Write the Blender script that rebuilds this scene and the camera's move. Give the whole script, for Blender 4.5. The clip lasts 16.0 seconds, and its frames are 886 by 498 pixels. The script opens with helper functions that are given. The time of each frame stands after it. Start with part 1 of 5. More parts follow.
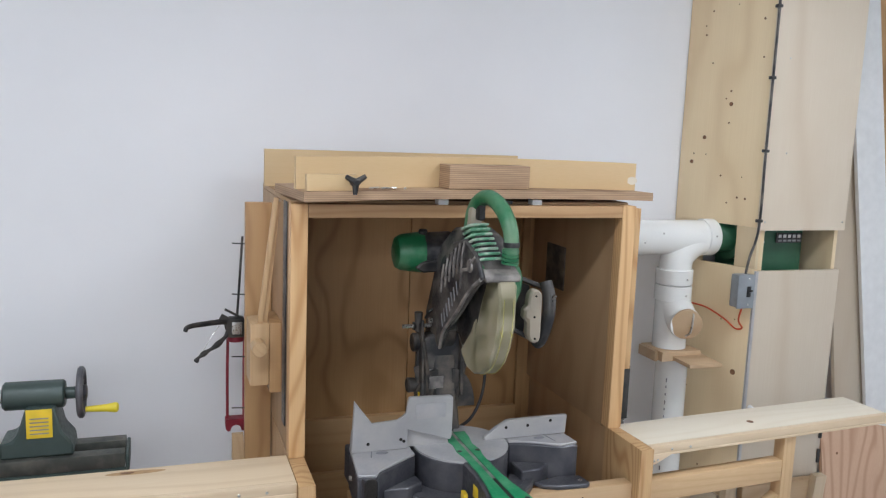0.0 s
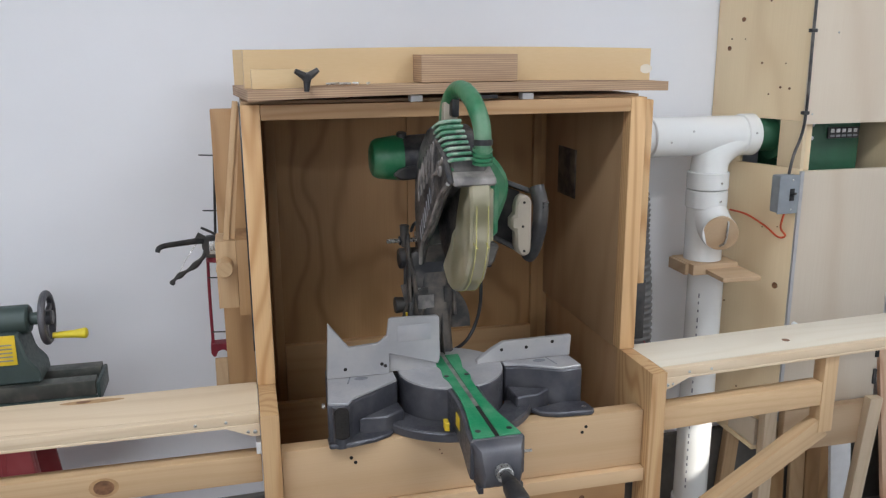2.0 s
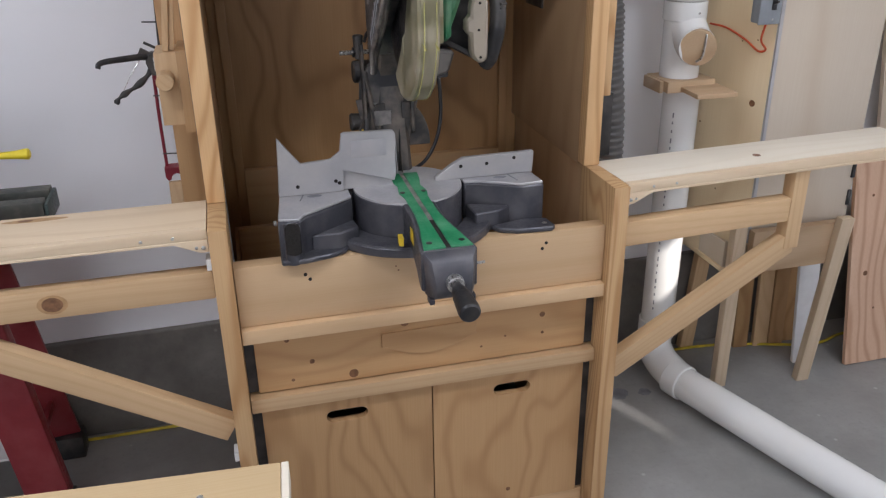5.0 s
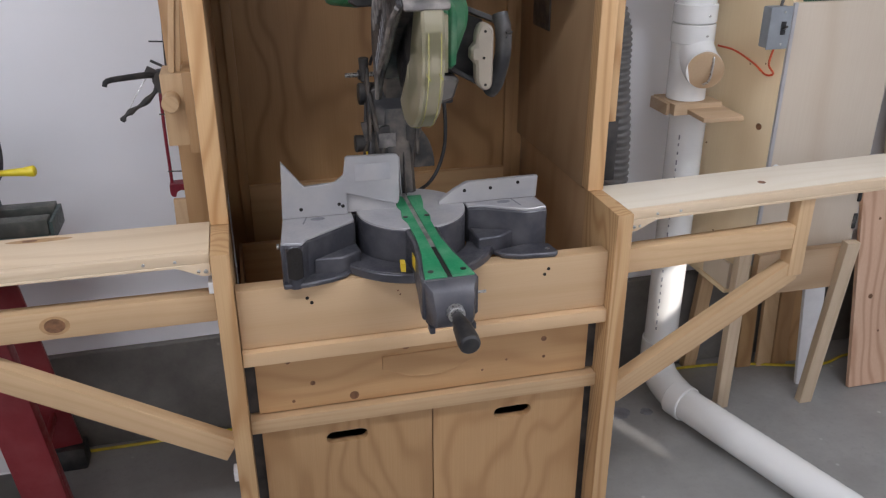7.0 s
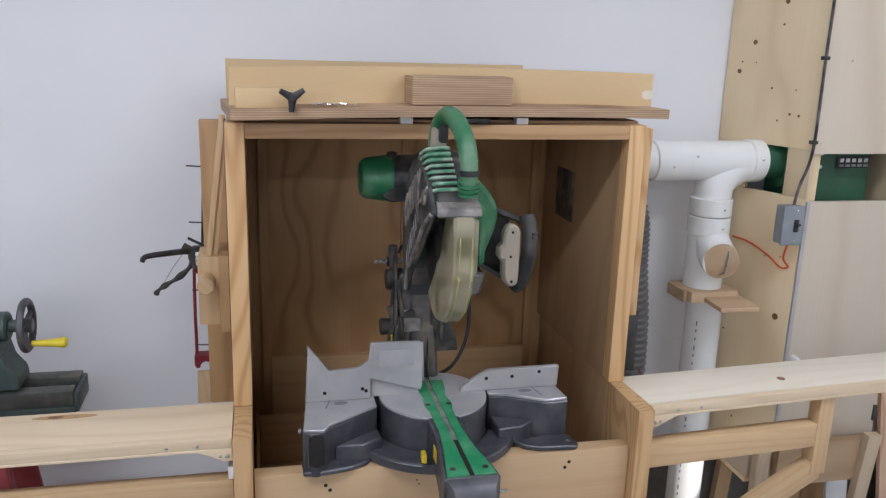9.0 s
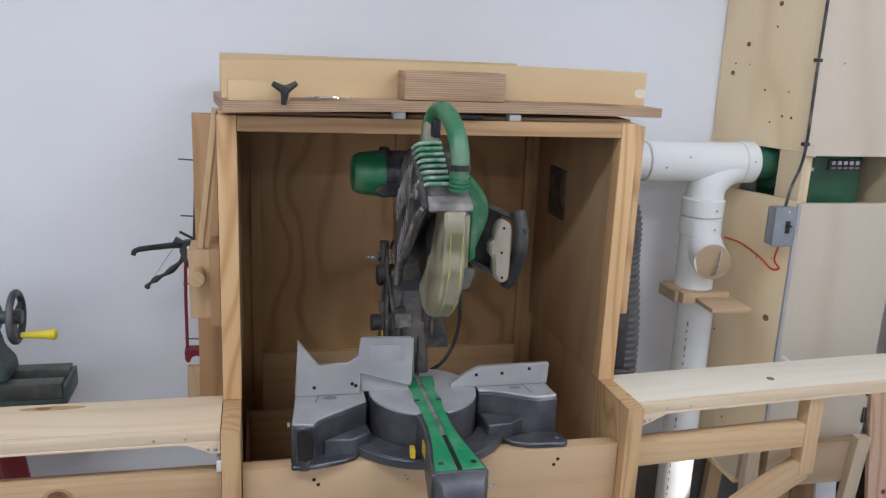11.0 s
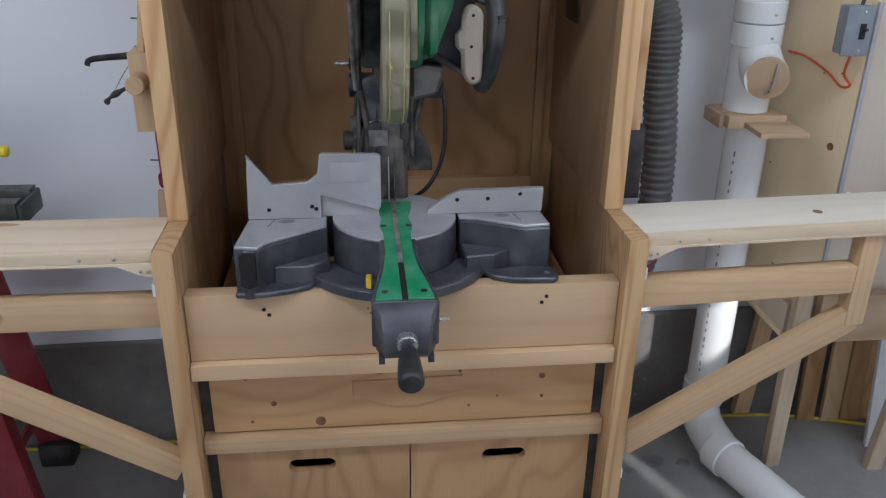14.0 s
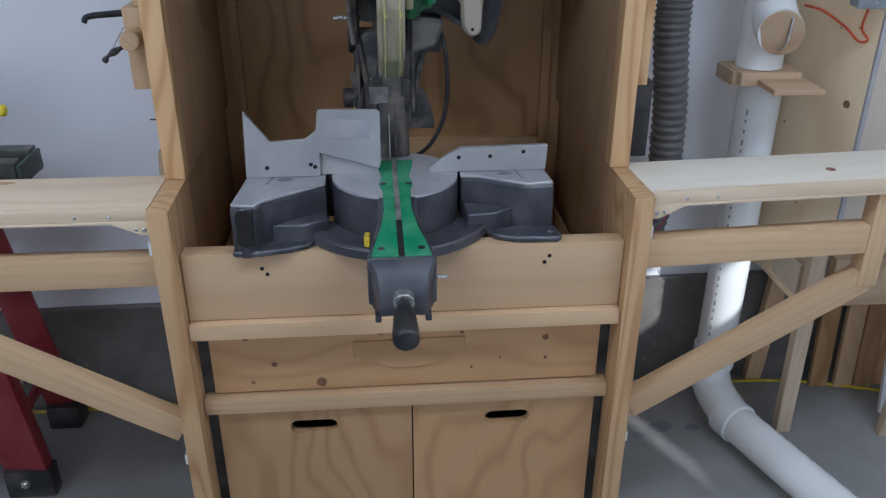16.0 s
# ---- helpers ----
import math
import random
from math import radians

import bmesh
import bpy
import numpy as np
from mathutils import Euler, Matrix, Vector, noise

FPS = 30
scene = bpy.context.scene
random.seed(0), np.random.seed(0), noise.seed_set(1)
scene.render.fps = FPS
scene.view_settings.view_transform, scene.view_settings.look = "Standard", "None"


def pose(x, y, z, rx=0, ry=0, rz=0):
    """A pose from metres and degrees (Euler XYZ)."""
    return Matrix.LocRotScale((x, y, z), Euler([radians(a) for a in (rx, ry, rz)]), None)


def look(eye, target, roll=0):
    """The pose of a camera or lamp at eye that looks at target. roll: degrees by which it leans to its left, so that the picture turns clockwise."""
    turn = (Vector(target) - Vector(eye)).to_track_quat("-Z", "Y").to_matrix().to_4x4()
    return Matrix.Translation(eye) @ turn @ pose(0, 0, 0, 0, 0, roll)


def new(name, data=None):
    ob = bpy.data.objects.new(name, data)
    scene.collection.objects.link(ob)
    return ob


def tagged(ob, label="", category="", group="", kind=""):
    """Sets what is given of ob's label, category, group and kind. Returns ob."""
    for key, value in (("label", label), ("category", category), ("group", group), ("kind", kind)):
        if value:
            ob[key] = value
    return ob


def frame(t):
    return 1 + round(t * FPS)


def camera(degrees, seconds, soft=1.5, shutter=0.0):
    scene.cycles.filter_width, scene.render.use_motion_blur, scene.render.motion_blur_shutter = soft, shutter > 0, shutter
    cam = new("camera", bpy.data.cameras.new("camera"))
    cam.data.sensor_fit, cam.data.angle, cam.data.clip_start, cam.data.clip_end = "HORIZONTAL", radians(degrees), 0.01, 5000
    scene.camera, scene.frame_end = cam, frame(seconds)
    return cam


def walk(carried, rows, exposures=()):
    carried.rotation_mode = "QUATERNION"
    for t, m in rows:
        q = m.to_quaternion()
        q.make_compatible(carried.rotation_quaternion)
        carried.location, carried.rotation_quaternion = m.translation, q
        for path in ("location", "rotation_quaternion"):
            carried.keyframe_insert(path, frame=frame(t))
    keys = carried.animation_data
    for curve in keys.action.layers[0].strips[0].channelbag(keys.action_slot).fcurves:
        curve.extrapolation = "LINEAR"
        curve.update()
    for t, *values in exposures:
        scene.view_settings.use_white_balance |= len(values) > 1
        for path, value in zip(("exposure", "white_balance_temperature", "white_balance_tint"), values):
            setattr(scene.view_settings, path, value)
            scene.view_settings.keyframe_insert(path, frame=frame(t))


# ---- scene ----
cam = camera(57, 16.0, soft=1.25)
PATH = [
    (0, (-0.738, -1.712, 1.733), (-0.087, 0.156, 1.444), 2.21),
    (0.5, (-0.719, -1.697, 1.719), (-0.074, 0.170, 1.405), 1.57),
    (1, (-0.600, -1.660, 1.705), (0.007, 0.213, 1.353), 0.70),
    (1.5, (-0.503, -1.601, 1.688), (0.032, 0.284, 1.287), 0.07),
    (2, (-0.461, -1.573, 1.663), (0.005, 0.312, 1.185), -0.32),
    (2.5, (-0.442, -1.561, 1.644), (-0.006, 0.308, 1.083), -0.64),
    (3, (-0.414, -1.562, 1.654), (0.023, 0.274, 0.993), -0.60),
    (3.5, (-0.394, -1.555, 1.617), (0.061, 0.257, 0.904), -0.82),
    (4, (-0.386, -1.560, 1.579), (0.077, 0.227, 0.808), -0.63),
    (6.5, (-0.354, -1.535, 1.565), (0.070, 0.228, 0.721), -1.52),
    (7, (-0.354, -1.532, 1.619), (0.077, 0.237, 0.791), -0.13),
    (7.5, (-0.362, -1.518, 1.679), (0.081, 0.284, 0.934), 0.72),
    (8, (-0.371, -1.518, 1.713), (0.057, 0.340, 1.109), 1.20),
    (8.5, (-0.388, -1.520, 1.729), (0.039, 0.366, 1.220), 1.41),
    (11, (-0.380, -1.530, 1.713), (0.063, 0.357, 1.219), 2.50),
    (11.5, (-0.369, -1.527, 1.700), (0.083, 0.343, 1.154), 2.38),
    (12, (-0.389, -1.527, 1.687), (0.092, 0.319, 1.086), 0.26),
    (12.5, (-0.313, -1.543, 1.659), (0.242, 0.275, 1.037), -0.81),
    (13, (-0.161, -1.437, 1.643), (0.283, 0.387, 0.953), 1.55),
    (13.5, (-0.136, -1.352, 1.599), (0.185, 0.459, 0.814), 1.68),
    (14, (-0.081, -1.360, 1.544), (0.114, 0.455, 0.729), 0.71),
    (14.5, (-0.082, -1.355, 1.520), (0.084, 0.439, 0.652), 1.01),
    (15, (-0.077, -1.359, 1.506), (0.079, 0.427, 0.619), 0.72),
    (15.5, (-0.062, -1.352, 1.506), (0.094, 0.434, 0.617), 0.69),
    (16, (-0.048, -1.346, 1.510), (0.103, 0.443, 0.631), 0.14),
]
walk(cam, [(t, look(eye, target, roll)) for t, eye, target, roll in PATH],
     exposures=[(0.0, -0.09, 6350, 10), (1.5, -0.12, 6350, 10), (3.5, -0.21, 6400, 14), (7.0, -0.24, 6450, 16), (8.5, -0.21, 6300, 14), (11.0, -0.21, 6150, 12), (12.5, -0.25, 6000, 12), (13.5, -0.39, 5900, 11), (14.5, -0.49, 5780, 11), (16.0, -0.49, 5500, 10)])

# ---- world, sun and lamps ----
SUN_WAY = Vector((-0.35, 0.75, -0.30)).normalized()
world = bpy.data.worlds.new("World")
scene.world = world
world.use_nodes = True
wn = world.node_tree.nodes
sky = wn.new("ShaderNodeTexSky")
sky.sky_type, sky.sun_disc = "NISHITA", False
sky.sun_elevation = math.asin(-SUN_WAY.z)
sky.sun_rotation = math.atan2(-SUN_WAY.x, -SUN_WAY.y)
world.node_tree.links.new(sky.outputs[0], wn["Background"].inputs[0])
wn["Background"].inputs[1].default_value = 0.12


def lamp(name, kind, m, energy, color=(1, 1, 1), size=(1, 1), angle=0.5):
    data = bpy.data.lights.new(name, kind)
    data.energy, data.color = energy, color
    if kind == "AREA":
        data.shape, data.size, data.size_y = "RECTANGLE", size[0], size[1]
    else:
        data.angle = radians(angle)
    ob = new(name, data)
    ob.matrix_world = m
    return ob


lamp("sun", "SUN", look((0, 0, 0), SUN_WAY), 5.0, (1, 0.96, 0.88))
CEIL = 2.75
TUBES = [(-1.2, -0.9), (1.1, -0.9), (-1.2, -3.2), (1.1, -3.2)]
for tx, ty in TUBES:
    lamp("tube_light", "AREA", pose(tx, ty, CEIL - 0.115), 22 if tx > 0 else 25, (0.875, 0.94, 1.0), (1.2, 0.22))
# added soft fill for daylight from unseen windows; the south wall has no opening
lamp("daylight_fill", "AREA", look((-2.2, -4.93, 1.95), (-0.6, 0, 1.0)), 52, (0.90, 0.94, 1.0), (2.4, 1.3))


# ---- materials ----
def mat(name):
    m = bpy.data.materials.new(name)
    m.use_nodes = True
    nt = m.node_tree
    return m, nt, nt.nodes["Principled BSDF"]


def node(nt, kind, inputs=None, operation="", data_type="", blend_type=""):
    n = nt.nodes.new(kind)
    if operation:
        n.operation = operation
    if data_type:
        n.data_type = data_type
    if blend_type:
        n.blend_type = blend_type
    for k, v in (inputs or {}).items():
        if isinstance(v, bpy.types.NodeSocket):
            nt.links.new(v, n.inputs[k])
        else:
            n.inputs[k].default_value = v
    return n


def mixc(nt, fac, a, b, blend="MIX"):
    n = node(nt, "ShaderNodeMix", data_type="RGBA", blend_type=blend)
    for i, v in ((0, fac), (6, a), (7, b)):
        if isinstance(v, bpy.types.NodeSocket):
            nt.links.new(v, n.inputs[i])
        else:
            n.inputs[i].default_value = v if i == 0 else (*v, 1)
    return n.outputs[2]


def ramp(nt, fac, stops):
    n = node(nt, "ShaderNodeValToRGB", {0: fac})
    e = n.color_ramp.elements
    e[0].position, e[1].position = stops[0][0], stops[-1][0]
    e[0].color, e[1].color = (*stops[0][1], 1), (*stops[-1][1], 1)
    for p, c in stops[1:-1]:
        q = e.new(p)
        q.color = (*c, 1)
    return n.outputs[0]


def grey(v):
    return (v, v, v)


def placed(nt, scale, shift=True):
    """Object coordinates, moved by a random amount for each object, then stretched."""
    tc = node(nt, "ShaderNodeTexCoord").outputs["Object"]
    if shift:
        rnd = node(nt, "ShaderNodeObjectInfo").outputs["Random"]
        off = node(nt, "ShaderNodeVectorMath", {0: (3.1, 1.7, 5.3)}, operation="SCALE")
        nt.links.new(rnd, off.inputs["Scale"])
        tc = node(nt, "ShaderNodeVectorMath", {0: tc, 1: off.outputs[0]}, operation="ADD").outputs[0]
    return tc, node(nt, "ShaderNodeVectorMath", {0: tc, 1: scale}, operation="MULTIPLY").outputs[0]


def wood(name, light, dark, along="x", rings=26.0, wild=1.6, knots=0.3, knot_size=0.012, rough=0.55, contrast=0.55, ply=False, stretch=0.42):
    """Sawn softwood or plywood face: stretched rings, fibre, knots and soft stains."""
    m, nt, b = mat(name)
    lo, hi = (0.9, 1.0) if ply else (0.12, 1.0)
    if ply:
        lo = stretch
    s = {"x": (lo, hi, hi), "y": (hi, lo, hi), "z": (hi, hi, lo)}[along]
    raw, co = placed(nt, s)
    warp = node(nt, "ShaderNodeTexNoise", {"Vector": co, "Scale": 3.2 if ply else 4.0, "Detail": 2.0})
    bent = node(nt, "ShaderNodeVectorMath", {0: co, 1: mixc(nt, 1.0, (0, 0, 0), (0, 0, 0))}, operation="ADD")
    sc = node(nt, "ShaderNodeVectorMath", {0: warp.outputs["Color"]}, operation="SCALE")
    sc.inputs["Scale"].default_value = 0.09 * wild
    nt.links.new(sc.outputs[0], bent.inputs[1])
    sep = node(nt, "ShaderNodeSeparateXYZ", {0: bent.outputs[0]})
    pair = {"x": (1, 2), "y": (0, 2), "z": (0, 1)}[along]
    both = node(nt, "ShaderNodeMath", {0: sep.outputs[pair[0]], 1: sep.outputs[pair[1]]}, operation="ADD")
    phase = node(nt, "ShaderNodeMath", {0: both.outputs[0], 1: rings * 2 * math.pi}, operation="MULTIPLY")
    band = node(nt, "ShaderNodeMath", {0: phase.outputs[0]}, operation="SINE")
    band01 = node(nt, "ShaderNodeMapRange", {0: band.outputs[0], 1: -1.0, 2: 1.0, 3: 0.0, 4: 1.0})
    shaped = node(nt, "ShaderNodeMath", {0: band01.outputs[0], 1: 3.0}, operation="POWER")
    f = {"x": (6, 420, 420), "y": (420, 6, 420), "z": (420, 420, 6)}[along]
    fco = node(nt, "ShaderNodeVectorMath", {0: raw, 1: f}, operation="MULTIPLY").outputs[0]
    fibre = node(nt, "ShaderNodeTexNoise", {"Vector": fco, "Scale": 1.0, "Detail": 2.0})
    blotch = node(nt, "ShaderNodeTexNoise", {"Vector": raw, "Scale": 5.0, "Detail": 3.0})
    fac = node(nt, "ShaderNodeMath", {0: shaped.outputs[0], 1: contrast}, operation="MULTIPLY").outputs[0]
    col = mixc(nt, fac, light, dark)
    fib = node(nt, "ShaderNodeMapRange", {0: fibre.outputs[0], 1: 0.3, 2: 0.75, 3: 0.0, 4: 0.22})
    col = mixc(nt, fib.outputs[0], col, dark)
    st = node(nt, "ShaderNodeMapRange", {0: blotch.outputs[0], 1: 0.35, 2: 0.7, 3: 0.0, 4: 0.35})
    col = mixc(nt, st.outputs[0], col, tuple(0.55 * a + 0.45 * c for a, c in zip(light, dark)))
    tone = node(nt, "ShaderNodeMapRange", {0: node(nt, "ShaderNodeObjectInfo").outputs["Random"], 1: 0.0, 2: 1.0, 3: 0.86, 4: 1.1})
    tc = node(nt, "ShaderNodeCombineColor", {0: tone.outputs[0], 1: tone.outputs[0], 2: tone.outputs[0]})
    col = mixc(nt, 1.0, col, tc.outputs[0], "MULTIPLY")
    if knots > 0:
        ks = {"x": (0.55, 1, 1), "y": (1, 0.55, 1), "z": (1, 1, 0.55)}[along]
        kco = node(nt, "ShaderNodeVectorMath", {0: raw, 1: ks}, operation="MULTIPLY").outputs[0]
        vor = node(nt, "ShaderNodeTexVoronoi", {"Vector": kco, "Scale": 7.0})
        near = node(nt, "ShaderNodeMapRange", {0: vor.outputs["Distance"], 1: knot_size * 4.0, 2: knot_size * 8.5, 3: 1.0, 4: 0.0})
        pick = node(nt, "ShaderNodeSeparateColor", {0: vor.outputs["Color"]})
        gate = node(nt, "ShaderNodeMath", {0: pick.outputs[0], 1: knots}, operation="LESS_THAN")
        kf = node(nt, "ShaderNodeMath", {0: near.outputs[0], 1: gate.outputs[0]}, operation="MULTIPLY")
        kf = node(nt, "ShaderNodeMath", {0: kf.outputs[0], 1: 0.8}, operation="MULTIPLY")
        col = mixc(nt, kf.outputs[0], col, (0.13, 0.055, 0.022))
    nt.links.new(col, b.inputs["Base Color"])
    rr = node(nt, "ShaderNodeMapRange", {0: fibre.outputs[0], 1: 0.3, 2: 0.8, 3: rough - 0.08, 4: rough + 0.12})
    nt.links.new(rr.outputs[0], b.inputs["Roughness"])
    bump = node(nt, "ShaderNodeBump", {"Strength": 0.12, "Distance": 0.002, "Height": fibre.outputs[0]})
    nt.links.new(bump.outputs[0], b.inputs["Normal"])
    return m


def plain(name, color, rough=0.5, metal=0.0, vary=0.25, scale=30.0, bump=0.05, dust=None, dust_amount=0.35, coat=0.0, uneven=0.1):
    """Paint, plastic or metal with fine mottling, and dust lying in patches."""
    m, nt, b = mat(name)
    raw, co = placed(nt, (1, 1, 1))
    n1 = node(nt, "ShaderNodeTexNoise", {"Vector": co, "Scale": scale, "Detail": 4.0})
    n2 = node(nt, "ShaderNodeTexNoise", {"Vector": co, "Scale": scale * 9, "Detail": 2.0})
    v = node(nt, "ShaderNodeMapRange", {0: n1.outputs[0], 1: 0.3, 2: 0.7, 3: 1 - vary, 4: 1 + vary})
    tc = node(nt, "ShaderNodeCombineColor", {0: v.outputs[0], 1: v.outputs[0], 2: v.outputs[0]})
    col = mixc(nt, 1.0, color, tc.outputs[0], "MULTIPLY")
    if dust:
        d = node(nt, "ShaderNodeMapRange", {0: n1.outputs[0], 1: 0.42, 2: 0.68, 3: 0.0, 4: dust_amount})
        col = mixc(nt, d.outputs[0], col, dust)
    nt.links.new(col, b.inputs["Base Color"])
    r = node(nt, "ShaderNodeMapRange", {0: n2.outputs[0], 1: 0.3, 2: 0.7, 3: max(rough - uneven, 0.05), 4: min(rough + uneven, 1)})
    nt.links.new(r.outputs[0], b.inputs["Roughness"])
    b.inputs["Metallic"].default_value = metal
    b.inputs["Coat Weight"].default_value = coat
    bp = node(nt, "ShaderNodeBump", {"Strength": bump, "Distance": 0.002, "Height": n2.outputs[0]})
    nt.links.new(bp.outputs[0], b.inputs["Normal"])
    return m


def ply_edge(name):
    """The layered edge of plywood, seen edge on."""
    m, nt, b = mat(name)
    raw, co = placed(nt, (1, 1, 1), False)
    sep = node(nt, "ShaderNodeSeparateXYZ", {0: co})
    nz = node(nt, "ShaderNodeTexNoise", {"Vector": node(nt, "ShaderNodeVectorMath", {0: co, 1: (6, 6, 150)}, operation="MULTIPLY").outputs[0], "Scale": 1.0, "Detail": 3.0})
    ph = node(nt, "ShaderNodeMath", {0: sep.outputs[2], 1: 2 * math.pi / 0.0046}, operation="MULTIPLY")
    sn = node(nt, "ShaderNodeMath", {0: ph.outputs[0]}, operation="SINE")
    fac = node(nt, "ShaderNodeMapRange", {0: sn.outputs[0], 1: -0.6, 2: 0.6, 3: 0.0, 4: 0.55})
    col = mixc(nt, fac.outputs[0], (0.50, 0.34, 0.21), (0.24, 0.13, 0.075))
    st = node(nt, "ShaderNodeMapRange", {0: nz.outputs[0], 1: 0.4, 2: 0.75, 3: 0.0, 4: 0.6})
    col = mixc(nt, st.outputs[0], col, (0.20, 0.11, 0.07))
    nt.links.new(col, b.inputs["Base Color"])
    b.inputs["Roughness"].default_value = 0.7
    return m


def concrete(name, light, dark, scale=2.5):
    m, nt, b = mat(name)
    raw, co = placed(nt, (1, 1, 1), False)
    a = node(nt, "ShaderNodeTexNoise", {"Vector": co, "Scale": scale, "Detail": 6.0, "Roughness": 0.65})
    c = node(nt, "ShaderNodeTexNoise", {"Vector": co, "Scale": 60.0, "Detail": 4.0})
    col = ramp(nt, a.outputs[0], [(0.3, dark), (0.52, tuple((p + q) / 2 for p, q in zip(light, dark))), (0.72, light)])
    f = node(nt, "ShaderNodeMapRange", {0: c.outputs[0], 1: 0.55, 2: 0.75, 3: 0.0, 4: 0.35})
    col = mixc(nt, f.outputs[0], col, dark)
    v = node(nt, "ShaderNodeTexVoronoi", {"Vector": co, "Scale": 9.0})
    sp = node(nt, "ShaderNodeMapRange", {0: v.outputs["Distance"], 1: 0.03, 2: 0.07, 3: 0.5, 4: 0.0})
    col = mixc(nt, sp.outputs[0], col, tuple(min(1, 1.6 * p) for p in light))
    nt.links.new(col, b.inputs["Base Color"])
    r = node(nt, "ShaderNodeMapRange", {0: a.outputs[0], 1: 0.3, 2: 0.7, 3: 0.38, 4: 0.68})
    nt.links.new(r.outputs[0], b.inputs["Roughness"])
    bp = node(nt, "ShaderNodeBump", {"Strength": 0.25, "Distance": 0.003, "Height": c.outputs[0]})
    nt.links.new(bp.outputs[0], b.inputs["Normal"])
    return m


def wall_paint(name, color):
    m, nt, b = mat(name)
    raw, co = placed(nt, (1, 1, 1), False)
    a = node(nt, "ShaderNodeTexNoise", {"Vector": co, "Scale": 1.3, "Detail": 4.0})
    c = node(nt, "ShaderNodeTexNoise", {"Vector": co, "Scale": 180.0, "Detail": 2.0})
    v = node(nt, "ShaderNodeMapRange", {0: a.outputs[0], 1: 0.3, 2: 0.7, 3: 0.95, 4: 1.03})
    tc = node(nt, "ShaderNodeCombineColor", {0: v.outputs[0], 1: v.outputs[0], 2: v.outputs[0]})
    nt.links.new(mixc(nt, 1.0, color, tc.outputs[0], "MULTIPLY"), b.inputs["Base Color"])
    b.inputs["Roughness"].default_value = 0.62
    bp = node(nt, "ShaderNodeBump", {"Strength": 0.08, "Distance": 0.001, "Height": c.outputs[0]})
    nt.links.new(bp.outputs[0], b.inputs["Normal"])
    return m


PINE_L, PINE_D = (0.62, 0.425, 0.240), (0.47, 0.280, 0.135)
PINE_X = wood("pine_along_x", PINE_L, PINE_D, "x", 42, 2.2, 0.08, 0.008, contrast=0.32)
PINE_Y = wood("pine_along_y", PINE_L, PINE_D, "y", 42, 2.2, 0.0, contrast=0.32)
PINE_Z = wood("pine_along_z", PINE_L, PINE_D, "z", 42, 2.2, 0.08, 0.008, contrast=0.32)
PALE_Z = wood("pale_pine_along_z", (0.68, 0.54, 0.38), (0.53, 0.38, 0.23), "z", 30, 3.0, 0.06, 0.006, contrast=0.35)
RAIL_X = wood("pale_pine_rail", (0.66, 0.455, 0.265), (0.54, 0.335, 0.170), "x", 9, 4.5, 0.0, contrast=0.3)
PALE_L = wood("yellowish_pine_along_x", (0.73, 0.58, 0.405), (0.58, 0.42, 0.26), "x", 16, 5.0, 0.05, 0.006, contrast=0.45)
HOOD_PALE = wood("pale_aged_board", (0.55, 0.355, 0.180), (0.42, 0.245, 0.110), "x", 16, 4.0, 0.0, contrast=0.4)
KNOT_RING = plain("knot_halo", (0.44, 0.265, 0.125), 0.6, vary=0.2, scale=60)
PALE_X = wood("pale_pine_along_x", (0.86, 0.78, 0.65), (0.75, 0.65, 0.50), "x", 20, 4.5, 0.05, 0.006, contrast=0.35)
FIR_Z = wood("fir_along_z", (0.66, 0.425, 0.215), (0.44, 0.225, 0.085), "z", 34, 6.5, 0.0, contrast=0.8)
FIR_X = wood("fir_along_x", (0.56, 0.345, 0.175), (0.40, 0.205, 0.085), "x", 44, 1.6, 0.0, contrast=0.7)
FACE_X = wood("fir_plywood_face", (0.53, 0.320, 0.152), (0.40, 0.215, 0.090), "x", 11.0, 5.0, 0.0, 0.010, contrast=0.6, ply=True)
FACE_Z = wood("fir_plywood_door", (0.52, 0.315, 0.150), (0.38, 0.205, 0.088), "z", 13.0, 6.0, 0.0, 0.006, contrast=0.75, ply=True)
HOOD_Z = wood("aged_plywood", (0.49, 0.295, 0.135), (0.30, 0.155, 0.060), "z", 7.0, 7.5, 0.05, 0.005, contrast=0.75, stretch=0.55, ply=True)
HOOD_Y = wood("aged_plywood_side", (0.50, 0.325, 0.180), (0.38, 0.225, 0.115), "z", 7.0, 5.0, 0.03, contrast=0.5, stretch=0.4, ply=True)
BIRCH_Z = wood("pale_birch_panel", (0.67, 0.575, 0.46), (0.56, 0.44, 0.32), "z", 4.0, 4.0, 0.0, contrast=0.5, ply=True, rough=0.5, stretch=0.35)
BIRCH_X = wood("birch_board", (0.66, 0.48, 0.27), (0.54, 0.36, 0.18), "x", 4.0, 2.6, 0.05, 0.012, contrast=0.35, ply=True)
SPRUCE_Z = wood("spruce_plywood_knotty", (0.83, 0.67, 0.44), (0.66, 0.48, 0.275), "z", 5.0, 4.0, 0.05, 0.005, contrast=0.5, ply=True)
RED_PLY = wood("reddish_plywood", (0.68, 0.46, 0.32), (0.46, 0.245, 0.145), "z", 16.0, 5.0, 0.12, 0.006, contrast=0.75, ply=True, stretch=0.3)
GATE_PLY = wood("gate_plywood", (0.60, 0.43, 0.27), (0.42, 0.27, 0.15), "x", 9.0, 2.0, 0.0, ply=True)
EDGE = ply_edge("plywood_edge")
KNOT = plain("knot_wood", (0.20, 0.095, 0.045), 0.6, vary=0.35, scale=90)
HOLE = plain("hole_dark", (0.015, 0.012, 0.01), 0.9)
